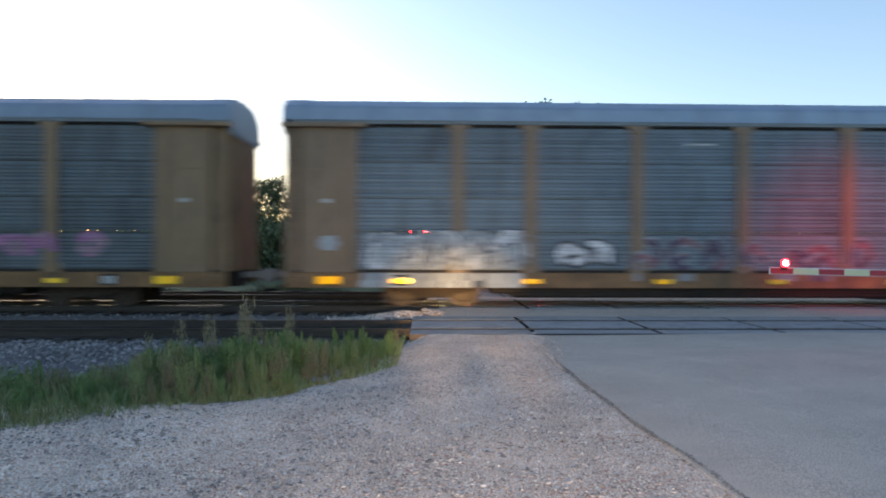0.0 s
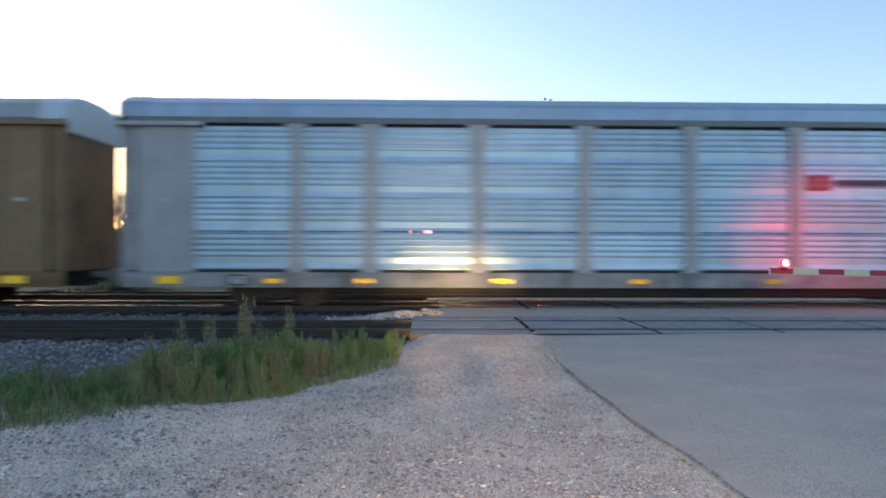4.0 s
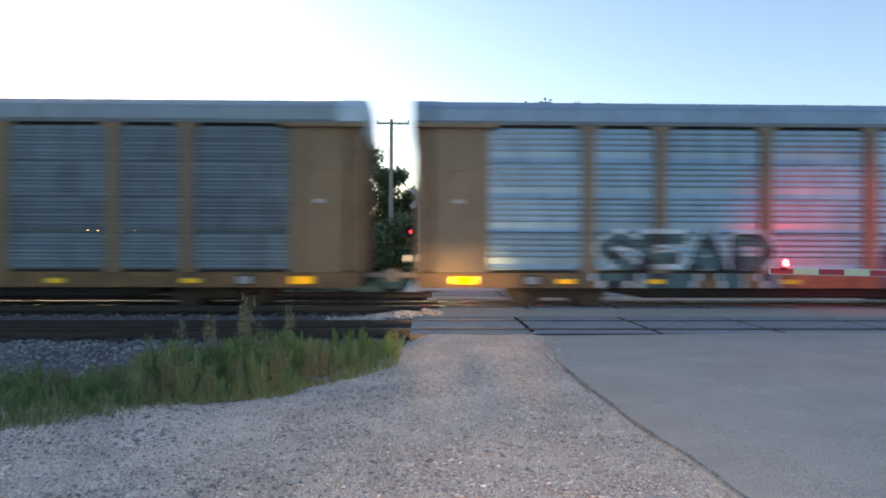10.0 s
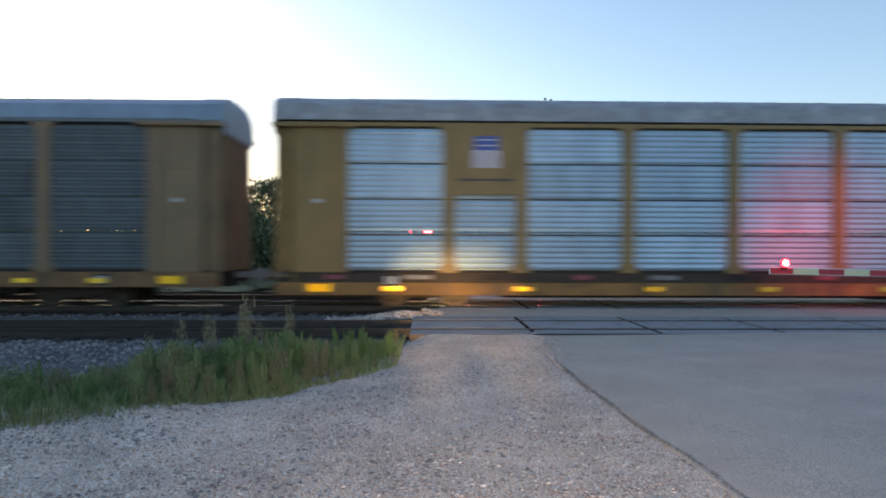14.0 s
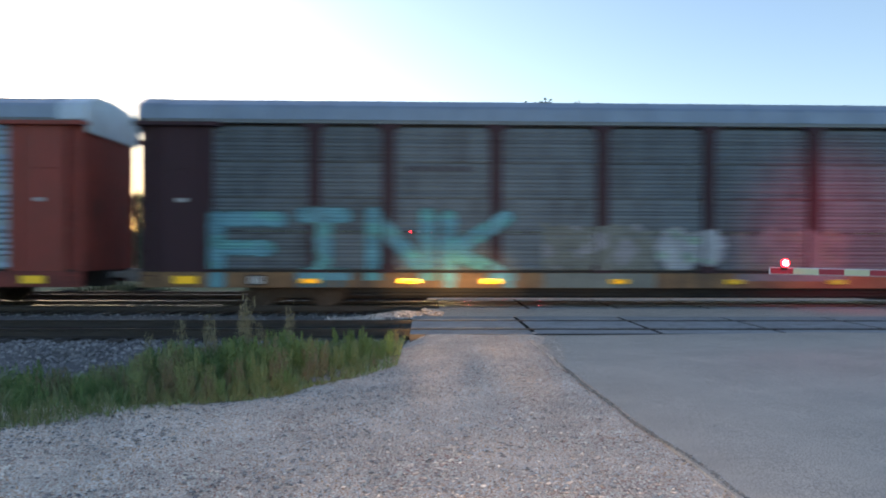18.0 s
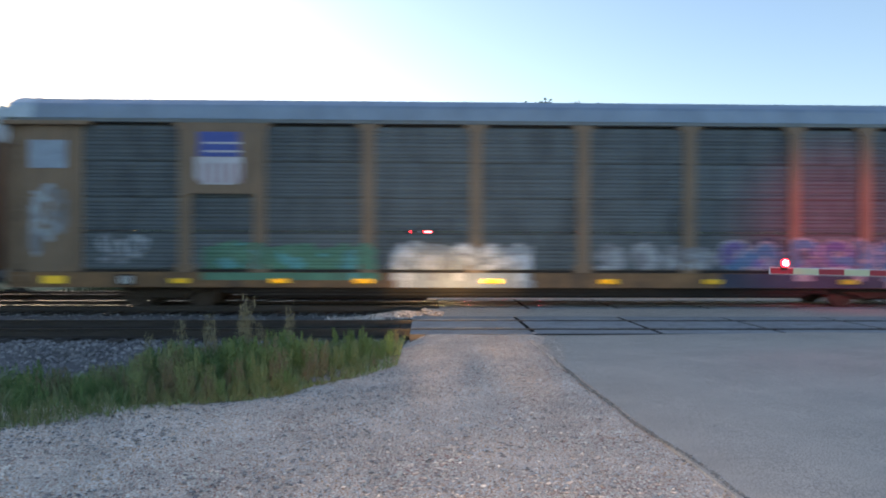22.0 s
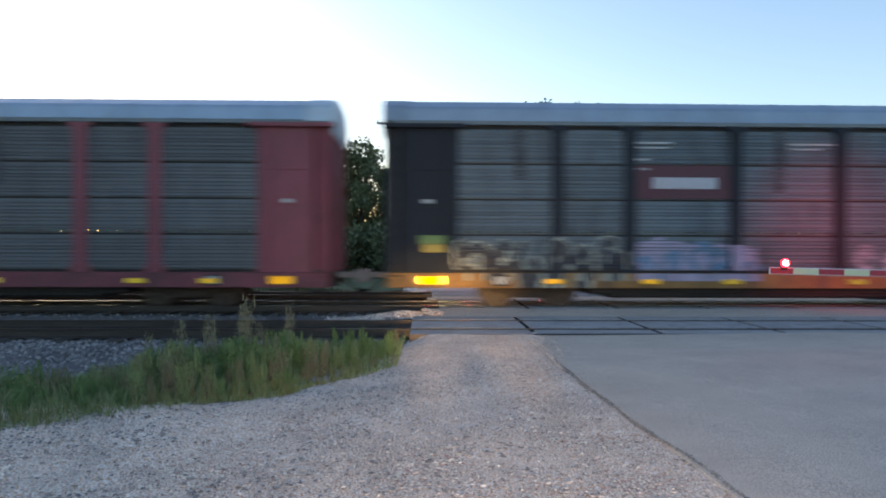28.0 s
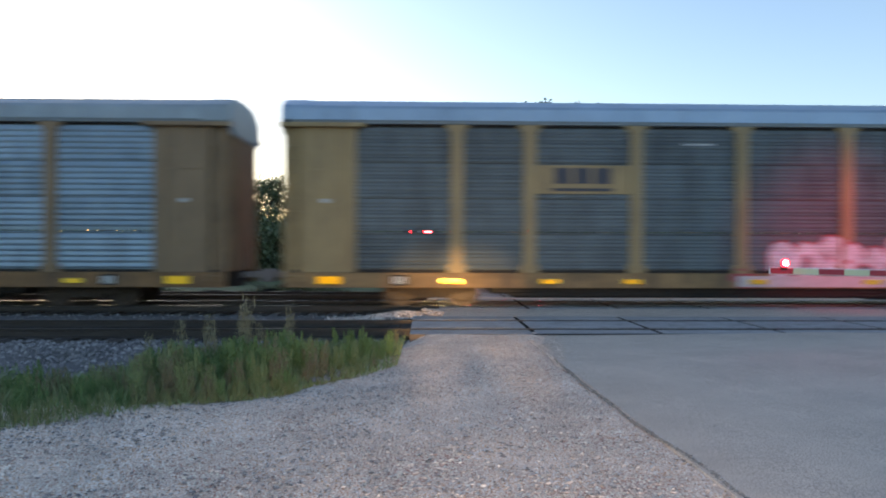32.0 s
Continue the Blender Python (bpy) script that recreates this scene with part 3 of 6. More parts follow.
car_19 = base_car(-537.15, "flush-sided orange and silver enclosed " + T, "B", ORANGE, S_BRIGHT, R_SLATE, "even", refl=1)
car_20 = base_car(-566.00, "blue-black and grey enclosed " + T, "A", NAVY, S_UMBER, R_SLATE, "fine", sill=YELLOW, refl=2, dark_joint=True)
car_21 = base_car(-594.79, "faded crimson and sooty grey enclosed " + T, "A", PINKRED, S_PLUM, R_BLUE, "fine", refl=2, dark_joint=True, hood=R_HOOD)
car_22 = base_car(-623.61, "dark maroon and grey enclosed " + T, "A", MAROON, S_SMOKE, R_SLATE, "fine", sill=TAN2, refl=1, dark_joint=True, hood=R_HOOD)
car_23 = base_car(-652.37, "pale yellow and dark grey enclosed " + T, "A", PALE, S_DARK, R_BLUE, "fine", refl=2)
car_24 = base_car(-681.17, "tan and silver enclosed " + T, "A", TAN, S_MID, R_PALE, "even", refl=0)


# ---- sprayed lettering, logos, stencil plates and painted skylight on the cars ----
GLYPHS = {
    "A": (((0, 0), (0.5, 1), (1, 0)), ((0.22, 0.38), (0.78, 0.38))),
    "C": (((0.95, 0.9), (0.5, 1), (0.08, 0.75), (0.08, 0.25), (0.5, 0), (0.95, 0.1)),),
    "E": (((1, 1), (0.05, 1), (0.05, 0), (1, 0)), ((0.05, 0.52), (0.8, 0.52))),
    "F": (((1, 1), (0.05, 1), (0.05, 0)), ((0.05, 0.52), (0.8, 0.52))),
    "G": (((0.95, 0.9), (0.5, 1), (0.08, 0.75), (0.08, 0.25), (0.5, 0), (0.95, 0.15), (0.95, 0.45), (0.6, 0.45)),),
    "H": (((0.05, 0), (0.05, 1)), ((0.95, 0), (0.95, 1)), ((0.05, 0.5), (0.95, 0.5))),
    "I": (((0.5, 0), (0.5, 1)), ((0.2, 1), (0.8, 1)), ((0.2, 0), (0.8, 0))),
    "N": (((0.08, 0), (0.08, 1), (0.92, 0), (0.92, 1)),),
    "K": (((0.08, 0), (0.08, 1)), ((0.95, 1), (0.15, 0.45), (1, 0))),
    "P": (((0.08, 0), (0.08, 1), (0.7, 1), (0.95, 0.75), (0.7, 0.48), (0.08, 0.48)),),
    "R": (((0.08, 0), (0.08, 1), (0.7, 1), (0.95, 0.75), (0.7, 0.48), (0.08, 0.48)), ((0.5, 0.48), (1, 0))),
    "S": (((0.95, 0.88), (0.5, 1), (0.08, 0.78), (0.5, 0.52), (0.95, 0.25), (0.5, 0), (0.05, 0.12)),),
    "U": (((0.05, 1), (0.05, 0.25), (0.5, 0), (0.95, 0.25), (0.95, 1)),),
    "Z": (((0.05, 1), (0.95, 1), (0.05, 0), (1, 0)),),
    "D": (((0.08, 0), (0.08, 1), (0.6, 1), (0.95, 0.7), (0.95, 0.3), (0.6, 0), (0.08, 0)),),
    "O": (((0.5, 0), (0.08, 0.25), (0.08, 0.75), (0.5, 1), (0.92, 0.75), (0.92, 0.25), (0.5, 0)),),
    "T": (((0, 1), (1, 1)), ((0.5, 1), (0.5, 0))),
    "Y": (((0, 1), (0.5, 0.5), (1, 1)), ((0.5, 0.5), (0.4, 0))),
    "|": (((0.5, 0), (0.5, 1)),),
    "9": (((0.95, 0.55), (0.5, 0.42), (0.1, 0.7), (0.5, 1), (0.95, 0.75), (0.9, 0.25), (0.6, 0)),),
}


def spray_paint(key, colour):
    return surface("spray_" + key, colour, 0.6, 0.0, 0.3, 2.2, (1, 1, 1), 0.0, 60, (0.13, 0.12, 0.115), 0.45)


INK = {k: spray_paint(k, c if k in ("black", "white", "navy", "soot") else [0.82 * q + 0.18 * w for q, w in zip(c, (0.16, 0.17, 0.18))]) for k, c in dict(
    white=(0.55, 0.57, 0.60), pale=(0.36, 0.40, 0.43), grey=(0.24, 0.25, 0.27), black=(0.018, 0.018, 0.026), navy=(0.022, 0.038, 0.075),
    teal=(0.05, 0.36, 0.36), cyan=(0.06, 0.32, 0.39), blue=(0.03, 0.20, 0.38), sky=(0.07, 0.33, 0.50), purple=(0.13, 0.11, 0.34), plum=(0.065, 0.035, 0.075),
    magenta=(0.42, 0.14, 0.28), pink=(0.34, 0.19, 0.23), rose=(0.25, 0.10, 0.12), green=(0.045, 0.22, 0.13), mint=(0.24, 0.38, 0.30), cream=(0.36, 0.38, 0.31), brown=(0.19, 0.075, 0.045),
    soot=(0.042, 0.042, 0.044), faint=(0.145, 0.148, 0.155), darkteal=(0.03, 0.10, 0.11), red=(0.40, 0.03, 0.035), lilac=(0.33, 0.28, 0.40), violet=(0.16, 0.17, 0.50), steel=(0.075, 0.20, 0.33), moss=(0.15, 0.165, 0.14), olive=(0.15, 0.15, 0.06)).items()}


def side_breaks(z0, z1, style):
    """Heights at which the car's side bends, with its depth there."""
    pts = [(Z_SILL + 0.01, -1.566), (0.735, -1.566), (0.935, -1.566)]
    for r in range(4):
        for d, z in rib_profile(style, ROW - 0.02):
            pts.append((Z_PANEL + r * ROW + z, -1.505 + d))
    return pts


def spray(car, style, x0, x1, z0, z1, text, fill, outline="", back="", width=0.13, rim=0.06, slant=0.0, seed=1, label="", dome=False, fade=None, name="graffiti"):
    """Paint laid over ribs, posts and sill: letters given, or so many illegible strokes; one mesh for each colour."""
    rnd = random.Random(seed)
    h, L = z1 - z0, x1 - x0
    segs = []
    count = len(text) if isinstance(text, str) else text
    for k in range(count):
        cx, cw = x0 + L * (k + 0.06) / count, L / count * 0.86
        if isinstance(text, str) and text[k] in GLYPHS:
            lines = GLYPHS[text[k]]
        else:
            lines = []
            for q in range(2):
                ux, uz = rnd.uniform(0.25, 0.75), rnd.uniform(0.25, 0.75)
                ra, rb = rnd.uniform(0.2, 0.5), rnd.uniform(0.22, 0.5)
                a, turn = rnd.random() * 6.28, rnd.uniform(2.6, 5.6) * rnd.choice((-1, 1))
                lines.append([(ux + ra * math.cos(a + turn * i / 7), min(1.0, max(0.0, uz + rb * math.sin(a + turn * i / 7)))) for i in range(8)])
        dz = rnd.uniform(-0.04, 0.04) * h
        for line in lines:
            for (ua, va), (ub, vb) in zip(line, line[1:]):
                ma, mb = width + (h - 2 * width) * va, width + (h - 2 * width) * vb
                segs.append((cx + cw * ua + slant * ma, z0 + ma + dz, cx + cw * ub + slant * mb, z0 + mb + dz))
    pts = [p for p in side_breaks(z0, z1, style) if z0 - 0.12 < p[0] < z1 + 0.12]
    step = 0.06
    xs = np.arange(x0 - 0.3, x1 + 0.3, step)
    quads = {}
    for (za, da), (zb, db) in zip(pts, pts[1:]):
        if zb - za < 0.004 or 0.93 < za < 1.02:
            continue
        zc = (za + zb) / 2
        dist = np.full(len(xs), 9.0)
        for ax, az, bx, bz in segs:
            ex, ez = bx - ax, bz - az
            t = np.clip(((xs - ax) * ex + (zc - az) * ez) / (ex * ex + ez * ez + 1e-9), 0, 1)
            dist = np.minimum(dist, np.hypot(xs - ax - t * ex, zc - az - t * ez))
        row = []
        for x, d in zip(xs, dist):
            w = 0.035 * noise.noise((x * 3.0, zc * 4.0, seed))
            d += w
            c = None
            if d < width:
                c = fill[0] if len(fill) == 1 or noise.noise((x * 1.6 + seed, zc * 2.2, 2.0)) < 0.08 else fill[1]
            elif outline and d < width + rim:
                c = outline
            elif back:
                edge = 0.16 * noise.noise((x * 0.9, zc * 0.6, seed + 5)) + 0.07 * noise.noise((x * 4, zc * 4, seed))
                if x0 - 0.05 - edge < x < x1 + 0.05 + edge and z0 - 0.05 < zc < z1 - 0.07 + edge + (0.0 if dome else 0.26) * noise.noise((x * 2.1, 3.0, seed)):
                    if not dome or ((2 * x - x0 - x1) / L) ** 2 + ((zc - z0) / h) ** 2 < 1.05 + edge:
                        c = back
            if fade and c and c != outline and zc < fade[0] + 0.3 * noise.noise((x * 1.5, 0.0, seed)):
                c = fade[1]
            zone = 0
            if car["flush"]:
                if 7.02 < abs(x) < 9.21 or abs(x) > 11.84 or min(abs(abs(x) - 4.285), abs(abs(x) - 1.415)) < 0.11:
                    zone = 1
            elif abs(x) > 11.75 or min(abs(x - p) for p in POSTS) < 0.16:
                zone = 1
            row.append((c, zone))
        i = 0
        while i < len(row):
            j = i
            while j < len(row) and row[j] == row[i]:
                j += 1
            c, zone = row[i]
            if c:
                ya, yb = (da, db) if not zone or za < 0.94 else (-1.5765, -1.5765)
                xa, xb = xs[i], xs[j - 1] + step
                g = quads.setdefault(c, Geo())
                g.quad((xa, ya, za), (xb, ya, za), (xb, yb, zb), (xa, yb, zb))
            i = j
    for c, g in quads.items():
        ob = part(name, g.mesh(name, INK[c]), car, label or c + " spray paint")
        ob["kind"] = "stuff"


def plate(car, x0, x1, z0, z1, mat, name="logo", y=-1.58, n=0, label=""):
    """A thin painted plate; n > 1 cuts it into upright blocks."""
    n = n or 1
    w = (x1 - x0) / n
    for k in range(n):
        a = w * (0.8 if n > 1 else 1.0)
        part(name, Geo().box(-a / 2, a / 2, -0.006, 0.006, 0, z1 - z0, 0.002).mesh(name, mat), car, label, at=(x0 + w * (k + 0.5), y, z0))


def disc(car, x, z, r, mat, hole=0.0, y=-1.582, name="emblem", label=""):
    g = Geo()
    n = 28
    for k in range(n):
        a, b = 2 * math.pi * k / n, 2 * math.pi * (k + 1) / n
        p = lambda q, rad, yy: (rad * math.cos(q), yy, rad * math.sin(q))
        if hole:
            g.quad(p(a, hole, 0), p(b, hole, 0), p(b, r, 0), p(a, r, 0))
        else:
            g.quad((0, 0, 0), p(b, r, 0), p(a, r, 0), (0, 0, 0.0005))
    part(name, g.mesh(name, mat), car, label, at=(x, y, z))


M_BLUE = surface("shield_blue_paint", (0.04, 0.09, 0.34), 0.5, 0, 0.15, 3)
M_SHIELD = surface("shield_white_paint", (0.52, 0.52, 0.56), 0.5, 0, 0.15, 3)
M_SHIELD_STRIPE = surface("shield_pink_stripe", (0.42, 0.28, 0.32), 0.5, 0, 0.15, 3)
M_LOGOPLATE = surface("weathered_logo_plate", (0.30, 0.33, 0.355), 0.6, 0, 0.2, 3)
M_STICKER = surface("yellow_sticker", (0.33, 0.24, 0.03), 0.5, 0, 0.15, 4)
M_GREENTAG = surface("green_sticker", (0.10, 0.20, 0.05), 0.5, 0, 0.15, 4)
M_POSTER = surface("pale_blue_patch", (0.26, 0.34, 0.42), 0.6, 0, 0.2, 4)
M_DKLOGO = surface("dark_logo_paint", (0.03, 0.032, 0.05), 0.5, 0, 0.2, 3)
M_REDLOGO = surface("red_logo_paint", (0.30, 0.025, 0.028), 0.5, 0, 0.15, 3)
M_MARLOGO = surface("maroon_logo_paint", (0.085, 0.014, 0.026), 0.5, 0, 0.15, 3)
M_YELLOGO = surface("yellow_logo_paint", (0.42, 0.25, 0.02), 0.5, 0, 0.15, 3)
for car, start in CARS:
    for e in (-1, 1):
        plate(car, e * 10.6 - 0.22, e * 10.6 + 0.22, 0.60, 0.88, M_BLACK, "data_plate", -1.568)
        plate(car, e * 10.6 - 0.17, e * 10.6 + 0.17, 0.64, 0.84, M_STENCIL_SKY, "data_lettering", -1.578, 4)
        plate(car, e * 12.55 - 0.12, e * 12.55 + 0.12, 2.78, 2.88, M_STENCIL_SKY, "stencil_plate", -1.5575 if not car["flush"] else -1.572)


def shield_panel(car, body, top, flat=False):
    """A painted half-height sign board in the narrow bay with a two-part shield on it."""
    plate(car, -9.0, -7.2, 3.0, 4.86, body, "sign_board", -1.58)
    if flat:
        if top is M_BLUE:
            plate(car, -8.72, -7.66, 3.97, 4.62, top, "shield_top", -1.592)
        else:
            plate(car, -8.60, -7.60, 3.90, 4.50, top, "shield_top", -1.592)
        blue = top is M_BLUE
        rim = [(-8.80, 3.96), (-7.58, 3.96), (-7.58, 3.42), (-7.76, 3.24), (-8.62, 3.24), (-8.80, 3.42)] if blue else [(-8.72, 3.86), (-7.48, 3.86)] + [(-8.10 + 0.62 * math.cos(a * math.pi / 12), 3.62 - 0.58 * math.sin(a * math.pi / 12)) for a in range(13)]
        g, n = Geo(), len(rim)
        g.v = [(x, y, z) for y in (-1.592, -1.58) for x, z in rim]
        g.f = [tuple(range(n)), tuple(range(2 * n - 1, n - 1, -1))] + [(k, n + k, n + (k + 1) % n, (k + 1) % n) for k in range(n)]
        part("shield_field", g.mesh("shield_field", M_SHIELD), car)
        if top is not M_MARLOGO:
            for k in range(5):
                plate(car, -8.62 + 0.23 * k, -8.53 + 0.23 * k, 3.28, 3.80, M_SHIELD_STRIPE, "shield_stripe", -1.604)
            for z in (4.08, 4.30):
                plate(car, -8.58, -7.62, z, z + 0.05, M_SHIELD, "shield_bar", -1.604)
        return
    plate(car, -8.42, -7.78, 4.18, 4.55, top, "shield_top", -1.592)
    plate(car, -8.46, -7.74, 3.72, 4.18, M_SHIELD, "shield_field", -1.592)
    for k in range(4):
        plate(car, -8.38 + 0.17 * k, -8.31 + 0.17 * k, 3.74, 4.15, M_SHIELD_STRIPE, "shield_stripe", -1.604)
    for z in (4.29, 4.44):
        plate(car, -8.36, -7.84, z, z + 0.035, M_SHIELD, "shield_bar", -1.604)
    plate(car, -8.85, -7.35, 3.38, 3.43, M_DKLOGO, "lettering_bar", -1.592)


def sky_bars(car, x, rows):
    """Short white bars painted for sky showing through perforated panels."""
    for z, n, w in rows:
        plate(car, x, x + w, z, z + 0.05, M_STENCIL_SKY, "stencil_bar", -1.512, n)


spray(car_0, 'fine', -11.55, -7.36, 0.58, 2.06, 5, ('pale', 'white'), outline='navy', back='pale', width=0.13, rim=0.04, fade=(1.0, 'pale'), seed=2)
spray(car_0, 'fine', -6.46, -4.95, 1.02, 1.81, 2, ('white',), outline='black', width=0.1, seed=3)
spray(car_0, 'fine', -4.57, 2.33, 0.84, 1.88, 7, ('plum', 'rose'), outline='grey', width=0.09, seed=4)
spray(car_1, 'fine', -4.36, 3.77, 1.14, 2.11, 11, ('pale', 'white'), back='pale', outline='grey', width=0.07, rim=0.03, dome=True, seed=5)
spray(car_1, 'fine', 4.98, 6.12, 1.32, 2.11, 1, ('magenta',), outline='pink', width=0.12, seed=6)
spray(car_1, 'fine', 7.41, 10.55, 1.32, 2.11, 3, ('magenta', 'pink'), width=0.12, seed=7)
spray(car_1, 'fine', -10.64, -5.83, 1.06, 2.15, 6, ('pink', 'rose'), outline='grey', width=0.1, seed=8)
spray(car_2, 'broad', -6.74, -5.15, 0.57, 2.11, 'D', ('teal',), outline='darkteal', width=0.26, rim=0.03, label='teal sprayed letter', seed=9)
spray(car_2, 'broad', -5.42, -3.81, 1.26, 2.21, 2, ('brown',), back='brown', width=0.15, seed=10)
spray(car_2, 'broad', -3.81, -2.20, 0.57, 2.11, 'P', ('teal',), outline='darkteal', width=0.24, rim=0.03, label='teal sprayed letter', seed=11)
spray(car_2, 'broad', -0.87, 7.22, 0.54, 2.15, 9, ('cyan', 'teal'), outline='purple', back='navy', width=0.085, rim=0.05, seed=12)
spray(car_2, 'broad', 0.84, 1.26, 1.91, 2.21, 1, ('red',), width=0.1, seed=13)
spray(car_2, 'broad', 1.73, 2.15, 1.91, 2.21, 1, ('red',), width=0.1, seed=14)
spray(car_2, 'broad', 2.93, 3.35, 1.91, 2.21, 1, ('red',), width=0.1, seed=15)
spray(car_2, 'broad', 4.58, 5.00, 1.91, 2.21, 1, ('red',), width=0.1, seed=16)
spray(car_2, 'broad', 6.24, 6.66, 1.91, 2.21, 1, ('red',), width=0.1, seed=17)
spray(car_2, 'broad', 6.84, 7.37, 1.06, 1.59, 1, ('red',), width=0.15, seed=18)
spray(car_2, 'broad', 8.05, 11.18, 0.64, 2.03, 'K9', ('black',), outline='white', back='white', width=0.19, rim=0.1, label='black and white sprayed K9', seed=19)
plate(car_2, -6.59, -4.99, 3.15, 3.83, M_LOGOPLATE, y=-1.512, label='white logo plate')
plate(car_2, -6.15, -5.35, 3.38, 3.72, M_DKLOGO, y=-1.525)
plate(car_3, 4.53, 5.24, 3.17, 3.60, M_REDLOGO, y=-1.512, n=2, label='red logo shape')
plate(car_3, 5.32, 6.96, 3.29, 3.47, M_DKLOGO, y=-1.512, n=9)
spray(car_4, 'fine', -3.97, 2.47, 0.96, 1.44, 8, ('grey', 'pale'), width=0.07, seed=24)
plate(car_4, -6.92, -4.50, 2.90, 3.78, M_LOGOPLATE, y=-1.512, label='white logo plate')
plate(car_4, -6.24, -5.06, 3.23, 3.60, M_DKLOGO, y=-1.525)
spray(car_5, 'broad', -11.66, -6.62, 0.52, 2.02, 'UPCR', ('navy', 'black'), outline='sky', width=0.2, rim=0.08, label='navy and light blue sprayed letters UPCR', seed=27)
spray(car_5, 'broad', -1.20, 2.72, 0.57, 1.96, 5, ('black',), outline='white', width=0.17, rim=0.05, slant=0.15, seed=28)
plate(car_5, -9.04, -8.13, 4.38, 4.50, M_REDLOGO, label='red logo shape')
plate(car_5, -9.04, -8.13, 3.83, 3.95, M_REDLOGO, label='red logo shape')
plate(car_5, -9.04, -8.89, 3.83, 4.50, M_REDLOGO, label='red logo shape')
plate(car_5, -8.01, -7.87, 3.83, 4.50, M_REDLOGO, label='red logo shape')
plate(car_5, -7.31, -7.16, 3.83, 4.50, M_REDLOGO, label='red logo shape')
plate(car_5, -8.01, -7.54, 4.38, 4.50, M_REDLOGO, label='red logo shape')
plate(car_5, -7.65, -7.16, 3.83, 3.95, M_REDLOGO, label='red logo shape')
plate(car_5, -8.95, -7.35, 3.63, 3.68, M_REDLOGO)
spray(car_6, 'broad', -10.57, -5.54, 0.57, 2.00, 6, ('black', 'darkteal'), outline='darkteal', width=0.15, rim=0.05, slant=0.2, seed=37)
spray(car_6, 'broad', -5.02, -3.90, 0.75, 2.05, 1, ('purple',), back='purple', width=0.25, seed=38)
spray(car_6, 'broad', -3.77, 3.09, 0.51, 2.15, 5, ('blue', 'sky'), outline='black', back='blue', width=0.12, rim=0.07, fade=(1.05, 'cyan'), seed=39)
spray(car_6, 'broad', 4.40, 11.98, 0.54, 2.11, 7, ('sky', 'blue'), outline='black', back='blue', width=0.14, rim=0.06, fade=(0.9, 'sky'), seed=41)
plate(car_6, 4.67, 6.95, 3.33, 3.56, M_REDLOGO, y=-1.512, label='red logo stripe')
plate(car_6, 4.67, 6.72, 3.21, 3.30, M_DKLOGO, y=-1.512)
spray(car_7, 'broad', -8.90, -4.07, 0.57, 2.03, 'SEAR', ('darkteal', 'black'), outline='white', width=0.16, rim=0.08, label='dark sprayed letters with pale outline', seed=44)
spray(car_7, 'broad', -1.07, 2.09, 0.66, 1.82, 3, ('plum', 'navy'), back='plum', width=0.2, seed=45)
spray(car_7, 'broad', 2.16, 3.02, 0.99, 1.73, 'C', ('pale',), width=0.14, seed=46)
spray(car_7, 'broad', 3.14, 4.39, 0.69, 1.82, 1, ('plum', 'black'), width=0.2, seed=47)
spray(car_7, 'broad', 4.66, 5.57, 0.69, 1.62, '9', ('white',), outline='grey', width=0.15, seed=48)
spray(car_7, 'broad', 5.65, 9.40, 1.47, 2.36, 5, ('pink', 'grey'), outline='black', back='pink', width=0.1, seed=49)
spray(car_7, 'broad', 5.65, 11.87, 0.57, 1.44, 7, ('blue', 'teal'), outline='sky', back='blue', width=0.1, rim=0.03, fade=(0.85, 'grey'), seed=50)
spray(car_8, 'fine', -4.91, -3.85, 0.60, 1.41, 1, ('white',), width=0.2, seed=51)
spray(car_8, 'fine', 1.20, 2.40, 0.60, 1.41, 1, ('white',), width=0.2, seed=52)
spray(car_8, 'fine', -4.29, 1.87, 0.60, 2.18, 'HGSR', ('white',), outline='black', width=0.25, rim=0.07, label='white bubble letters HGSR with black outline', seed=53)
spray(car_8, 'fine', -10.13, -6.79, 1.44, 2.26, 4, ('blue', 'grey'), width=0.08, seed=54)
plate(car_8, -6.90, -4.32, 3.11, 3.83, TAN, y=-1.512, name='sign_board')
plate(car_8, -6.49, -5.69, 3.14, 3.78, M_DKLOGO, y=-1.525, label='dark logo shape')
plate(car_8, -5.50, -4.66, 3.14, 3.78, M_DKLOGO, y=-1.525, n=2)
spray(car_9, 'fine', -5.40, 3.82, 0.90, 2.21, 13, ('pale', 'white'), outline='plum', width=0.055, rim=0.03, slant=0.5, seed=58)
spray(car_9, 'fine', -2.97, 2.54, 0.60, 0.91, 6, ('white', 'red'), width=0.1, seed=59)
spray(car_11, 'fine', -1.28, 3.77, 0.66, 2.11, 6, ('plum',), outline='grey', back='plum', width=0.14, seed=60)
spray(car_11, 'fine', -2.80, -1.64, 0.84, 1.66, 2, ('white',), width=0.12, seed=61)
spray(car_12, 'broad', -11.40, -9.00, 0.99, 1.96, 3, ('cyan', 'teal'), back='cyan', width=0.22, seed=62)
spray(car_12, 'broad', -6.93, -4.38, 0.84, 1.81, 5, ('pale', 'lilac'), outline='navy', width=0.1, seed=63)
spray(car_12, 'broad', -4.03, 0.48, 0.62, 2.03, 'SAUCE', ('mint', 'cream'), outline='black', width=0.14, rim=0.07, label='mint sprayed letters with black outline', seed=64)
spray(car_12, 'broad', 1.46, 6.89, 0.54, 2.15, 6, ('cream', 'white'), outline='teal', back='cream', width=0.12, seed=65)
spray(car_12, 'broad', 7.20, 9.60, 0.69, 1.88, 3, ('magenta', 'plum'), outline='black', width=0.15, seed=66)
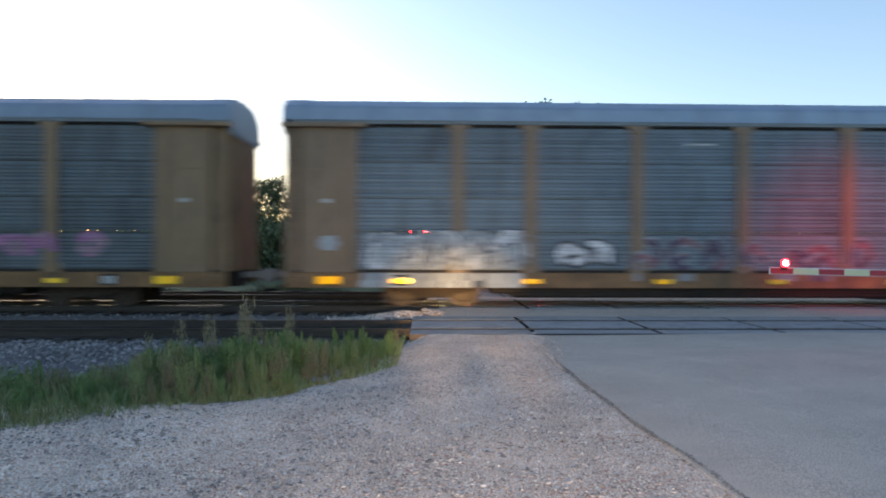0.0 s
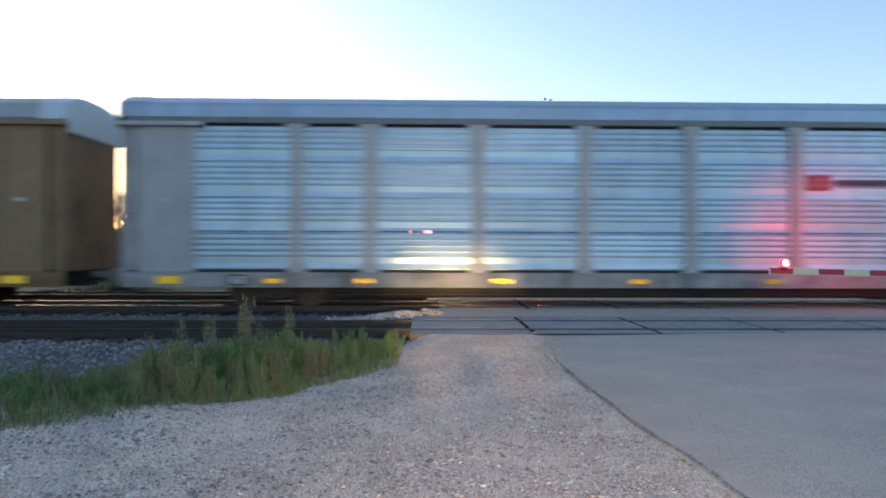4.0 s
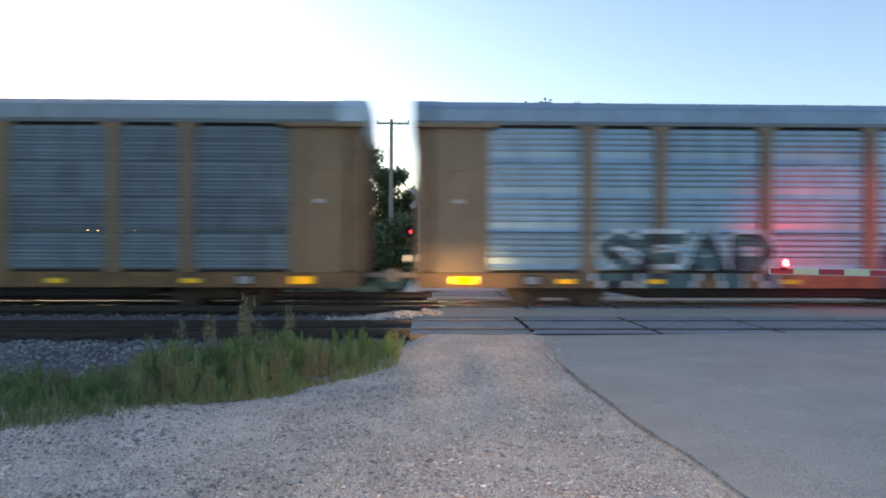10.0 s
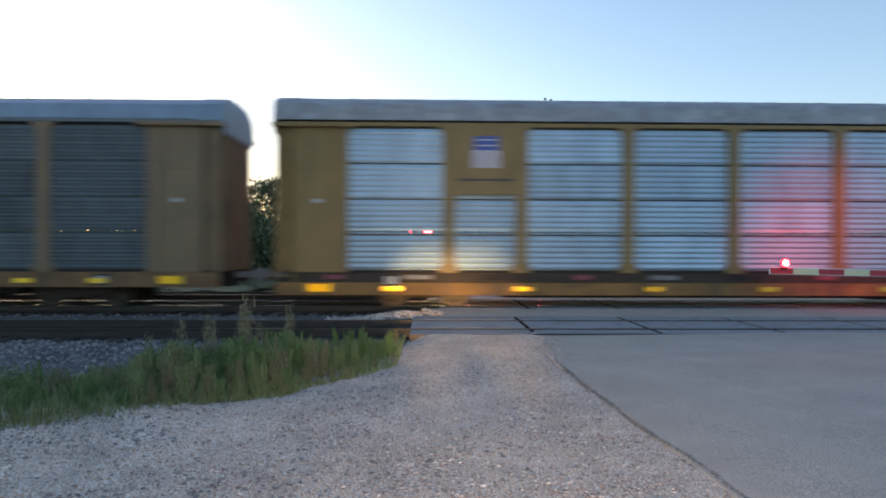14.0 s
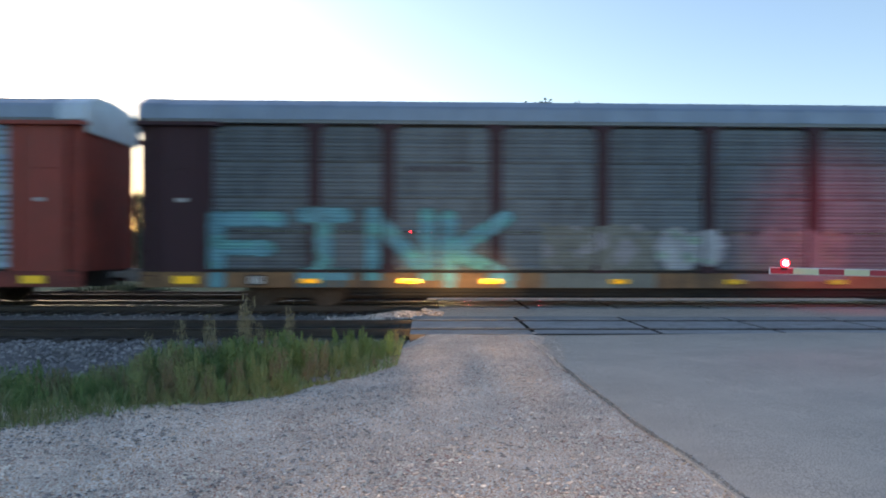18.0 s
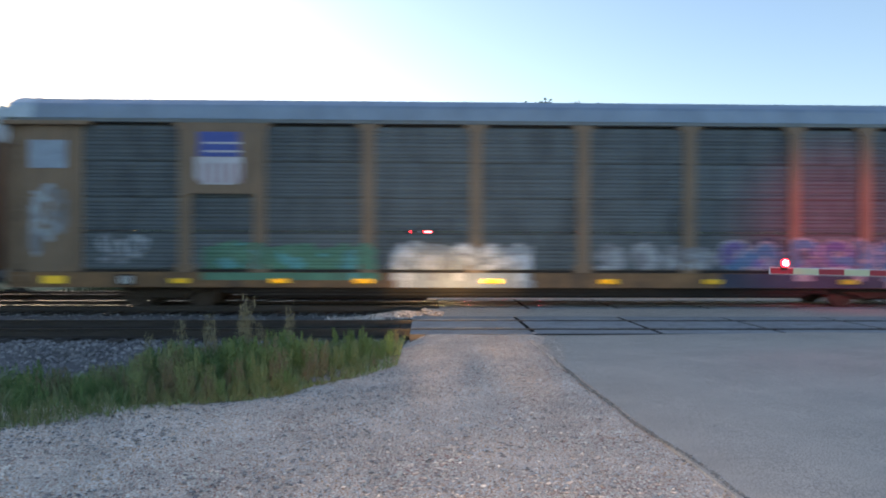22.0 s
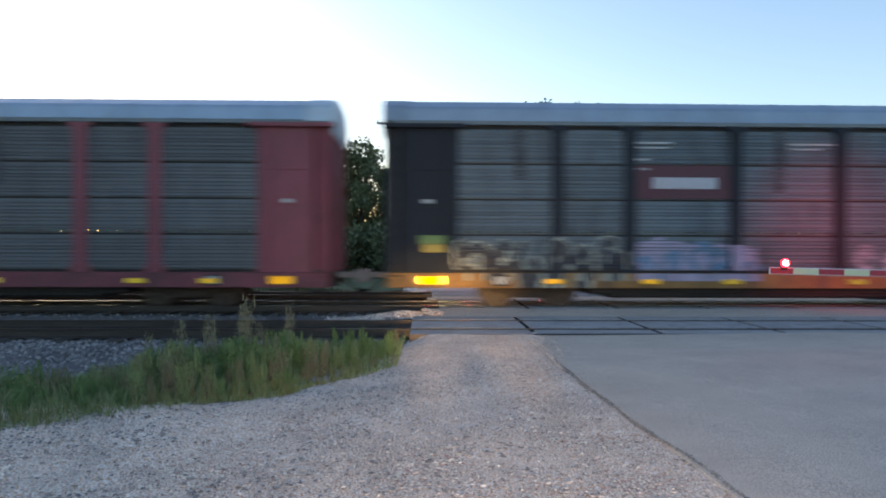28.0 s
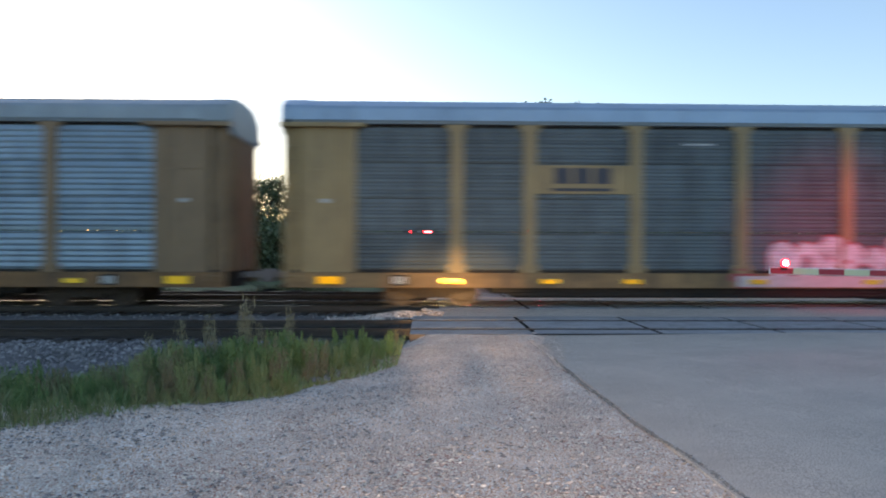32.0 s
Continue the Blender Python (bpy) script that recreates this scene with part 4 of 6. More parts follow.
spray(car_13, 'fine', -11.87, -3.81, 0.63, 2.60, 'FINK', ('cyan', 'teal'), width=0.19, rim=0.05, outline='darkteal', seed=67)
spray(car_13, 'fine', -3.02, -0.10, 0.66, 2.25, 3, ('moss', 'grey'), back='moss', width=0.18, seed=68)
spray(car_13, 'fine', 0.03, 1.97, 0.95, 2.33, 2, ('pale', 'mint'), outline='grey', width=0.2, seed=69)
spray(car_13, 'fine', 2.15, 5.2, 0.85, 2.10, 3, ('moss', 'faint'), back='faint', width=0.14, seed=70)
plate(car_13, -6.71, -4.95, 3.63, 3.77, M_DKLOGO, y=-1.512, n=6)
spray(car_14, 'broad', -4.45, 1.05, 0.72, 2.27, 'AYS', ('white',), outline='black', back='green', width=0.23, rim=0.09, slant=0.12, label='white and black letters on green', seed=72)
spray(car_14, 'broad', 1.20, 8.70, 0.57, 2.33, 'ZARF', ('white',), outline='black', back='green', width=0.26, rim=0.11, label='white and black letters ZARF on green', seed=74)
plate(car_14, 4.61, 6.88, 3.36, 3.56, M_REDLOGO, y=-1.512, label='red logo stripe')
plate(car_14, 4.61, 6.34, 3.24, 3.33, M_DKLOGO, y=-1.512)
spray(car_15, 'fine', -1.59, 3.71, 0.60, 1.82, 7, ('pale', 'white'), back='pale', width=0.09, outline='grey', seed=77)
spray(car_15, 'fine', -6.52, -2.11, 1.11, 1.81, 6, ('grey', 'sky'), width=0.08, seed=78)
spray(car_15, 'fine', -9.42, -7.25, 0.99, 2.11, 3, ('pale', 'grey'), width=0.1, seed=79)
plate(car_15, -6.55, -4.91, 3.11, 3.77, M_YELLOGO, y=-1.512, n=3, label='yellow logo shape')
spray(car_16, 'fine', -8.64, -4.14, 0.84, 1.73, 5, ('green', 'teal'), back='green', width=0.12, seed=81)
spray(car_16, 'fine', -3.63, 0.00, 0.60, 1.73, 5, ('white', 'pale'), outline='grey', back='pale', width=0.1, seed=82)
spray(car_16, 'fine', 1.79, 4.95, 0.96, 1.73, 4, ('pale', 'grey'), outline='grey', width=0.09, seed=83)
spray(car_16, 'fine', 5.10, 11.19, 0.66, 1.81, 7, ('blue', 'purple'), outline='pale', back='navy', width=0.11, seed=84)
spray(car_17, 'even', -3.95, 1.88, 0.51, 2.11, 5, ('violet',), outline='navy', width=0.21, slant=0.35, seed=85)
spray(car_17, 'even', -11.36, -6.68, 0.66, 1.81, 8, ('rose', 'pink'), outline='pale', back='pink', width=0.1, rim=0.03, seed=86)
spray(car_17, 'even', 3.23, 8.49, 0.66, 1.85, 7, ('plum', 'darkteal'), outline='rose', width=0.1, seed=87)
plate(car_17, -6.61, -4.77, 3.15, 3.66, M_MARLOGO, y=-1.512, n=3, label='maroon logo shape')
spray(car_18, 'fine', 1.68, 4.24, 0.91, 1.21, 4, ('cream',), width=0.06, seed=89)
spray(car_19, 'even', -0.93, 1.10, 0.99, 2.33, 3, ('sky', 'blue'), width=0.1, seed=90)
spray(car_19, 'even', 4.60, 7.11, 0.99, 2.26, 4, ('sky', 'blue'), width=0.09, seed=91)
spray(car_19, 'even', 1.24, 2.55, 0.69, 2.03, 2, ('pale', 'grey'), width=0.14, seed=92)
plate(car_19, 7.18, 9.04, 3.44, 3.65, M_DKLOGO, n=6, y=-1.58, label='dark lettering bars')
plate(car_19, 8.30, 8.92, 1.62, 2.00, M_STENCIL_SKY, n=2, y=-1.58)
spray(car_20, 'fine', -11.71, -7.25, 0.60, 1.85, 6, ('black', 'soot'), outline='cream', width=0.12, rim=0.06, seed=95)
spray(car_20, 'fine', -7.03, -3.70, 0.75, 1.81, 5, ('steel', 'lilac'), back='lilac', width=0.09, seed=96)
spray(car_20, 'fine', -1.01, 1.25, 0.84, 1.73, 3, ('grey', 'pale'), width=0.08, seed=97)
spray(car_20, 'fine', 3.37, 10.73, 0.81, 1.70, 7, ('white',), outline='black', width=0.15, seed=98)
plate(car_20, -7.03, -4.37, 2.93, 3.83, M_MARLOGO, y=-1.512, name='sign_board', label='maroon sign board')
plate(car_20, -6.54, -4.81, 3.20, 3.50, M_SHIELD, y=-1.525, n=5)
spray(car_21, 'fine', -1.31, 4.52, 0.99, 1.85, 7, ('faint',), width=0.07, seed=101)
spray(car_21, 'fine', -9.52, -8.65, 1.26, 1.73, 1, ('pale',), width=0.12, seed=102)
spray(car_22, 'fine', -5.80, -4.17, 2.05, 4.25, 3, ('steel',), back='steel', width=0.3, dome=True, seed=103)
spray(car_22, 'fine', -4.05, -2.68, 1.98, 2.88, 2, ('steel',), back='steel', width=0.15, seed=104)
spray(car_22, 'fine', -3.28, 0.91, 0.60, 1.92, 'GOTER', ('pale', 'white'), outline='black', width=0.09, rim=0.11, label='pale sprayed letters with thick black outline', seed=105)
spray(car_22, 'fine', 1.80, 3.60, 0.80, 1.65, 3, ('pale', 'mint'), outline='soot', width=0.08, seed=106)
plate(car_22, -4.13, -1.47, 2.93, 3.87, M_MARLOGO, y=-1.512, name='sign_board', label='maroon sign board')
plate(car_22, -4.10, -2.73, 3.44, 3.59, M_SHIELD, y=-1.525, n=7)
plate(car_22, -4.13, -1.77, 3.21, 3.29, M_SHIELD, y=-1.525)
plate(car_22, -4.13, -1.77, 3.06, 3.12, M_SHIELD, y=-1.525)
plate(car_22, 9.16, 11.53, 2.84, 3.78, M_MARLOGO, y=-1.512, name='sign_board', label='maroon sign board')
plate(car_22, 9.56, 10.76, 3.17, 3.35, M_SHIELD, y=-1.525, n=7)
spray(car_22, 'fine', 6.94, 11.91, 0.57, 2.66, 5, ('black', 'navy'), back='white', width=0.1, dome=True, seed=113)
spray(car_23, 'fine', -0.66, 5.09, 0.69, 1.91, 9, ('white',), outline='red', width=0.15, rim=0.045, seed=114)
plate(car_23, -1.55, 4.71, 0.58, 0.87, M_STENCIL_SKY, y=-1.569, name='graffiti', label='white spray paint')
plate(car_22, -12.53, -11.74, 1.41, 1.62, M_STICKER, y=-1.562, name='sticker', label='yellow sticker')
spray(car_23, 'fine', -1.77, -0.81, 0.57, 1.14, 1, ('red',), width=0.12, seed=117)
spray(car_23, 'fine', 5.16, 6.14, 0.57, 1.14, 1, ('red',), width=0.12, seed=118)
plate(car_23, -6.97, -4.37, 3.05, 3.81, PALE, y=-1.512, name='sign_board', label='yellow sign board')
plate(car_23, -6.53, -4.93, 3.32, 3.74, M_DKLOGO, y=-1.525, n=3, label='dark logo shape')
plate(car_23, -6.53, -4.93, 3.12, 3.20, M_DKLOGO, y=-1.525)
plate(car_16, -13.13, -12.14, 3.65, 4.38, M_POSTER, y=-1.562, name='patch', label='pale blue paint patch')
plate(car_20, -12.77, -11.98, 1.70, 1.93, M_GREENTAG, y=-1.562, name='sticker', label='green sticker')
plate(car_20, -12.68, -12.02, 1.48, 1.69, M_STICKER, y=-1.562, name='sticker', label='yellow sticker')
plate(car_22, 12.17, 12.91, 2.21, 2.36, M_STICKER, y=-1.562, name='sticker', label='yellow sticker')
plate(car_1, -12.76, -12.08, 1.41, 1.64, M_DKLOGO, y=-1.562, name='sticker')
plate(car_1, -12.67, -12.22, 1.15, 1.33, M_STICKER, y=-1.562, name='sticker', label='yellow sticker')
spray(car_8, 'fine', -13.05, -12.36, 2.18, 3.15, 1, ('pale',), width=0.12, seed=128)
spray(car_0, 'fine', -12.82, -12.22, 1.44, 1.88, 1, ('pale',), width=0.1, seed=129)
spray(car_18, 'fine', -15.98, -15.32, 1.59, 1.96, 2, ('brown', 'black'), width=0.1, seed=130)
spray(car_18, 'fine', -16.12, -15.25, 0.99, 1.36, 2, ('brown',), width=0.08, seed=131)
spray(car_16, 'fine', -13.07, -12.17, 1.29, 3.23, 3, ('pale', 'grey'), width=0.06, seed=132)
spray(car_16, 'fine', -11.42, -10.07, 1.14, 2.03, 3, ('pale', 'grey'), width=0.06, seed=133)
spray(car_21, 'fine', -6.10, -5.74, 3.01, 4.84, '|', ('soot',), width=0.15, name='soot_stain', label='dark soot streak', seed=134)
spray(car_21, 'fine', -2.99, -2.63, 3.23, 4.84, '|', ('soot',), width=0.15, name='soot_stain', label='dark soot streak', seed=135)
spray(car_21, 'fine', -0.05, 0.32, 3.01, 4.84, '|', ('soot',), width=0.15, name='soot_stain', label='dark soot streak', seed=136)
spray(car_21, 'fine', 2.69, 3.06, 3.68, 4.84, '|', ('soot',), width=0.15, name='soot_stain', label='dark soot streak', seed=137)
spray(car_21, 'fine', 4.76, 5.12, 3.23, 4.84, '|', ('soot',), width=0.15, name='soot_stain', label='dark soot streak', seed=138)
spray(car_21, 'fine', -9.09, -8.74, 3.98, 4.84, '|', ('soot',), width=0.15, name='soot_stain', label='dark soot streak', seed=139)
spray(car_18, 'fine', -0.07, 0.29, 3.23, 4.84, '|', ('soot',), width=0.15, name='soot_stain', label='dark soot streak', seed=140)
spray(car_18, 'fine', 5.44, 5.81, 2.63, 4.84, '|', ('soot',), width=0.15, name='soot_stain', label='dark soot streak', seed=141)
spray(car_18, 'fine', 2.77, 3.13, 3.68, 4.84, '|', ('soot',), width=0.15, name='soot_stain', label='dark soot streak', seed=142)
spray(car_18, 'fine', 6.63, 6.99, 3.83, 4.80, '|', ('soot',), width=0.15, name='soot_stain', label='dark soot streak', seed=143)
spray(car_23, 'fine', 2.40, 2.75, 3.68, 4.84, '|', ('soot',), width=0.1, name='soot_stain', label='dark soot streak', seed=144)
spray(car_23, 'fine', 4.74, 5.09, 3.98, 4.84, '|', ('soot',), width=0.1, name='soot_stain', label='dark soot streak', seed=145)
for x, z in ((-10.3, 3.4), (-3.3, 3.1), (0.4, 3.5), (3.0, 3.2), (5.9, 3.6)):
    spray(car_20, 'fine', x, x + 0.36, z, 4.84, '|', ('soot',), width=0.13, name='soot_stain', label='dark soot streak', seed=150 + int(z * 10))
disc(car_1, -12.44, 3.96, 0.42, END_PAINT, y=-1.563)
disc(car_12, -8.09, 3.80, 0.84, M_DKLOGO, 0.62)
disc(car_12, -8.09, 4.16, 0.34, M_DKLOGO)
disc(car_12, -8.09, 3.50, 0.16, M_DKLOGO)
plate(car_12, -8.54, -7.64, 2.95, 3.06, M_DKLOGO, n=5)
disc(car_22, -1.94, 3.44, 0.42, M_SHIELD, y=-1.536)
disc(car_22, 11.09, 3.29, 0.33, M_SHIELD, y=-1.536)
shield_panel(car_9, TAN, M_BLUE)
shield_panel(car_10, YELLOW, M_BLUE)
shield_panel(car_16, TAN2, M_BLUE, True)
shield_panel(car_18, PALE, M_MARLOGO, True)
# white bars stand for skylight through holes in the upper panels
for car in (car_9, car_18, car_20, car_21, car_22):
    sky_bars(car, -7.05, ((4.40, 1, 1.05), (4.27, 9, 0.95), (3.95, 1, 0.4), (3.70, 3, 0.4)))
    sky_bars(car, -2.85, ((4.38, 1, 1.25), (4.25, 9, 0.9)))
    sky_bars(car, 2.10, ((4.36, 1, 1.35), (4.23, 10, 1.3), (3.92, 4, 0.4)))
for car in (car_0, car_1, car_8, car_11, car_15, car_23):
    sky_bars(car, -3.0, ((4.36, 1, 0.8),))


# ---- ground, tracks and crossing ----
ROAD_L, ROAD_R = 2.15, 12.4


def ground_z(x, y):
    """Height of the ground: road level at the crossing, lower beside the tracks."""
    d = 0.0
    if x < 0.4:
        s = min(1.0, (0.4 - x) / 3.0)
        dip = max(0.0, 1 - abs(y - 9.6) / 2.8)
        d -= 0.34 * s * dip
        if y > 11.3:
            d -= 0.26 * min(1, (0.4 - x) / 0.8)
    if x > ROAD_R + 0.5 and y > 11.3:
        d -= 0.26 * min(1, (x - ROAD_R - 0.5) / 0.8)
    if 25.0 < y:
        d -= 0.25 * min(1, (y - 25) / 4) * (1 if (x < -0.5 or x > ROAD_R + 0.5) else 0.0)
    if -0.6 < x < ROAD_L and 9.9 < y < 12.6:
        d = max(d, d + (0.035 - d) * min(1, (y - 9.9) / 2.1) * min(1, (x + 0.6) / 0.5))
    return d - 0.02


def grid_mesh(name, xs, ys, mat, z=ground_z, lift=0.0, noise_amp=0.0):
    g = Geo()
    for y in ys:
        for x in xs:
            h = z(x, y) + lift + (noise_amp * noise.noise((x * 1.3, y * 1.3, 0.3)) if noise_amp else 0)
            g.v.append((x, y, h))
    n = len(xs)
    for j in range(len(ys) - 1):
        for i in range(n - 1):
            a = j * n + i
            g.f.append((a, a + 1, a + n + 1, a + n))
    return g.mesh(name, mat, smooth=True)


def steps(a, b, n):
    return [a + (b - a) * k / n for k in range(n + 1)]


gx = [-4000, -900, -300, -100, -50] + steps(-30, 16, 115) + [20, 50, 100, 300, 900, 4000]
gy = [-4000, -600, -100, -20, -5] + steps(0, 30, 75) + [35, 45, 60, 100, 200, 600, 4000]
ground = new("ground", grid_mesh("ground", gx, gy, M_GRAVEL, lift=-0.02, noise_amp=0.025))
tagged(ground, "pale packed gravel ground beside the railway", "ground", kind="structure")
field = new("field", grid_mesh("field", [-4000, -600, -100, -40, -20, -8, -1.2], [25.1, 28, 32, 45, 80, 300, 4000], M_FIELD, lift=0.03))
tagged(field, "green grass field beyond the tracks", "grass", kind="structure")
field_b = new("field", grid_mesh("field_b", [13.4, 16, 30, 60, 200, 800, 4000], [26.0, 28, 32, 45, 80, 300, 4000], M_FIELD, lift=0.03))
tagged(field_b, "green grass field beyond the tracks", "grass", kind="structure")


def road_left(y):
    """The broken left edge of the road, worn back where wheels cut the corner."""
    pts = ((-60, 2.15), (3.0, 2.15), (4.3, 2.11), (5.5, 2.02), (6.9, 1.93), (7.8, 1.88), (9.0, 1.88), (10.0, 1.93), (11.0, 1.90), (12.1, 1.80), (25, 2.15), (400, 2.15))
    for (ya, xa), (yb, xb) in zip(pts, pts[1:]):
        if y <= yb:
            return xa + (xb - xa) * (y - ya) / (yb - ya)
    return 2.15


def road_piece(y0, y1, label):
    g = Geo()
    n = max(2, int((y1 - y0) / 0.35)) if y1 - y0 < 60 else 6
    for k in range(n + 1):
        y = y0 + (y1 - y0) * k / n
        e = 0.035 * noise.noise((3.1, y * 0.9, 1.0)) + 0.02 * noise.noise((8.0, y * 4.0, 1.0))
        e += road_left(y) - ROAD_L
        g.v += [(ROAD_L + e, y, -0.10), (ROAD_L + e + 0.03, y, -0.022), (ROAD_L + 3.4, y, 0.015), ((ROAD_L + ROAD_R) / 2, y, 0.045), (ROAD_R - 3.4, y, 0.03), (ROAD_R, y, -0.01), (ROAD_R + 0.03, y, -0.1)]
    for k in range(n):
        for i in range(6):
            a = k * 7 + i
            g.f.append((a, a + 1, a + 8, a + 7))
    road = new("road", g.mesh("road", M_ROAD))
    return tagged(road, label, "road", kind="structure")


road_piece(-60, 12.06, "pale worn asphalt road up to the level crossing")
road_piece(25.6, 400, "pale worn asphalt road beyond the level crossing")

# rails of the three tracks; the middle one carries the train
RAILS = {"near": (12.93, 14.435), "main": (18.0, 19.505), "far": (22.0, 23.505)}


def rail_meshes(x0, x1, y, head_mat):
    body = Geo()
    prof = [(-0.07, -0.185), (0.07, -0.185), (0.07, -0.17), (0.012, -0.15), (0.012, -0.045), (0.036, -0.035), (0.036, -0.004), (-0.036, -0.004), (-0.036, -0.035), (-0.012, -0.045), (-0.012, -0.15), (-0.07, -0.17)]
    body.sweep(prof, x0, x1, close=True, caps=True)
    head = Geo().box(x0, x1, -0.034, 0.034, -0.0035, 0.0, 0.001)
    return body.mesh("rail", M_RAIL), head.mesh("rail_head", head_mat)


tie_me = Geo().box(-0.115, 0.115, -1.3, 1.3, -0.37, -0.19, 0.015).mesh("tie", M_TIE)
for key, (ya, yb) in RAILS.items():
    track = thing("railway_track", "steel rails on dark timber ties in grey ballast", "railway track", (0, (ya + yb) / 2, 0), "parallel tracks", "structure")
    for y in (ya, yb):
        rb, rh = rail_meshes(-750, 750, y, M_RAILHEAD if key == "main" else M_RUSTHEAD)
        r = part("rail", rb, track, at=(0, y - (ya + yb) / 2, 0))
        part("rail_head", rh, r, "polished running surface" if key == "main" else "rusty running surface")
    for k in range(44 if key != "far" else 30):
        t = part("tie", tie_me, track, at=(-0.75 - 0.52 * k, 0.02 * math.sin(k * 7.1), 0.01 * math.sin(k * 3.3)))
    g = Geo()
    for sx in (-1, 1):
        k0 = 24.0 if sx < 0 else 15.2
        while k0 < 400:
            g.box(sx * k0 - 0.115, sx * k0 + 0.115, -1.3, 1.3, -0.37, -0.19)
            k0 += 0.52
    tagged(part("distant_ties", g.mesh("distant_ties", M_TIE), track), kind="stuff")


def stones(name, n, area, size, mat, seed, zf, flat=0.6):
    """Loose stones: squashed six-cornered lumps scattered over an area."""
    rnd = random.Random(seed)
    v, f = [], []
    k = 0
    while k < n:
        x, y, keep = area(rnd)
        if not keep:
            continue
        s = size(rnd)
        a = rnd.random() * 6.28
        ca, sa = math.cos(a), math.sin(a)
        z = zf(x, y)
        i = len(v)
        ex, ey, ez = s * rnd.uniform(0.7, 1.25), s * rnd.uniform(0.5, 0.9), s * flat * rnd.uniform(0.6, 1.1)
        for px, py, pz in ((1, 0.2, 0.1), (0.3, 1, -0.1), (-0.8, 0.7, 0.15), (-1, -0.4, 0), (0.1, -1, 0.1), (0.25, 0.2, 1), (-0.35, -0.1, 0.9)):
            qx, qy = px * ex * rnd.uniform(0.8, 1.2), py * ey * rnd.uniform(0.8, 1.2)
            v.append((x + ca * qx - sa * qy, y + sa * qx + ca * qy, z + pz * ez))
        f += [(i, i + 1, i + 5), (i + 1, i + 2, i + 6, i + 5), (i + 2, i + 3, i + 6), (i + 3, i + 4, i + 6), (i + 4, i, i + 5), (i + 4, i + 5, i + 6)]
        k += 1
    me = bpy.data.meshes.new(name)
    me.from_pydata(v, [], f)
    me.materials.append(mat)
    return new(name, me)


# ballast beds as low trapezoid banks, with loose stone on them
def bed(y0, y1, x0, x1, name):
    g = Geo()
    n = 60
    prof = ((y0 - 0.75, -0.5), (y0, -0.235), ((y0 + y1) / 2, -0.225), (y1, -0.235), (y1 + 0.75, -0.5))
    xs = [x0] + steps(max(x0, -24), min(x1, 24), n) + [x1]
    for x in xs:
        for y, z in prof:
            g.v.append((x, y + 0.03 * noise.noise((x, y, 0)), z + 0.025 * noise.noise((x * 1.7, y * 2, 4))))
    for k in range(len(xs) - 1):
        for i in range(4):
            a = k * 5 + i
            g.f.append((a, a + 5, a + 6, a + 1))
    return tagged(new("ballast_bed", g.mesh(name, M_BALLAST)), "grey crushed stone ballast under the tracks", "ballast", kind="structure")


for x0, x1, tag in ((-760, -0.35, "west"), (14.3, 760, "east")):
    bed(11.9, 15.5, x0, x1, "bed_near_" + tag)
    bed(16.6, 20.9, x0, x1, "bed_main_" + tag)
    bed(21.0, 24.9, x0, x1, "bed_far_" + tag)

M_STONE = islands("crushed_limestone", [(0.073, 0.063, 0.062), (0.478, 0.386, 0.330), (0.666, 0.544, 0.461), (0.312, 0.252, 0.228), (0.832, 0.713, 0.621), (0.416, 0.332, 0.291), (0.582, 0.465, 0.398), (0.177, 0.129, 0.112), (0.728, 0.579, 0.485), (0.156, 0.139, 0.145)])
M_STONE_DARK = islands("dark_ballast_stone", [(0.078, 0.076, 0.081), (0.213, 0.202, 0.199), (0.123, 0.118, 0.112), (0.314, 0.300, 0.291), (0.168, 0.157, 0.157)])


def weed_front(x):
    """Distance from the viewer's line at which the weeds begin."""
    pts = ((-12, 5.0), (-3.88, 5.9), (-3.1, 6.4), (-2.67, 6.74), (-1.65, 7.45), (-1.46, 8.3), (-0.91, 8.9), (-0.44, 9.6), (-0.38, 11.0), (0.5, 13))
    for (xa, ya), (xb, yb) in zip(pts, pts[1:]):
        if x <= xb:
            return ya + (yb - ya) * (x - xa) / (xb - xa)
    return 13


# dark stone spread at the foot of the near track
apron = new("ballast_apron", grid_mesh("ballast_apron", steps(-30, -1.25, 90), steps(8.3, 12.2, 26), M_BALLAST, lambda x, y: ground_z(x, y) - (0.3 if y < weed_front(x) + 0.7 else 0.0), 0.012, 0.03))
tagged(apron, "dark grey ballast spread beside the near track", "ballast", kind="structure")


def lot(rnd):
    x, y = rnd.uniform(-7.5, 2.15), 1.6 + 10.4 * rnd.random() ** 1.5 if rnd.random() < 0.85 else rnd.uniform(-6.0, 2.0)
    return x, y, y < weed_front(x) + 0.3 and (y < 2.0 or abs(x) < y * 0.85 + 1) and x < road_left(y) - 0.02


tagged(stones("gravel", 60000, lot, lambda r: 0.005 + 0.009 * r.random() ** 2 if r.random() < 0.74 else r.uniform(0.010, 0.025), M_STONE, 3, lambda x, y: ground_z(x, y) - 0.0145 + 0.025 * noise.noise((x * 1.3, y * 1.3, 0.3)), 0.4), "loose pale crushed gravel of mixed sizes", "gravel", kind="stuff")


def scatter(rnd):
    x, y = rnd.uniform(-5.5, 1.4), 2.6 + 6.5 * rnd.random()
    return x, y, y < weed_front(x) + 0.1 and abs(x) < y * 0.8 and noise.noise((x * 0.9, y * 0.9, 6.0)) > -0.15 and rnd.random() < 0.35 + 0.25 * (-x > 0.4)


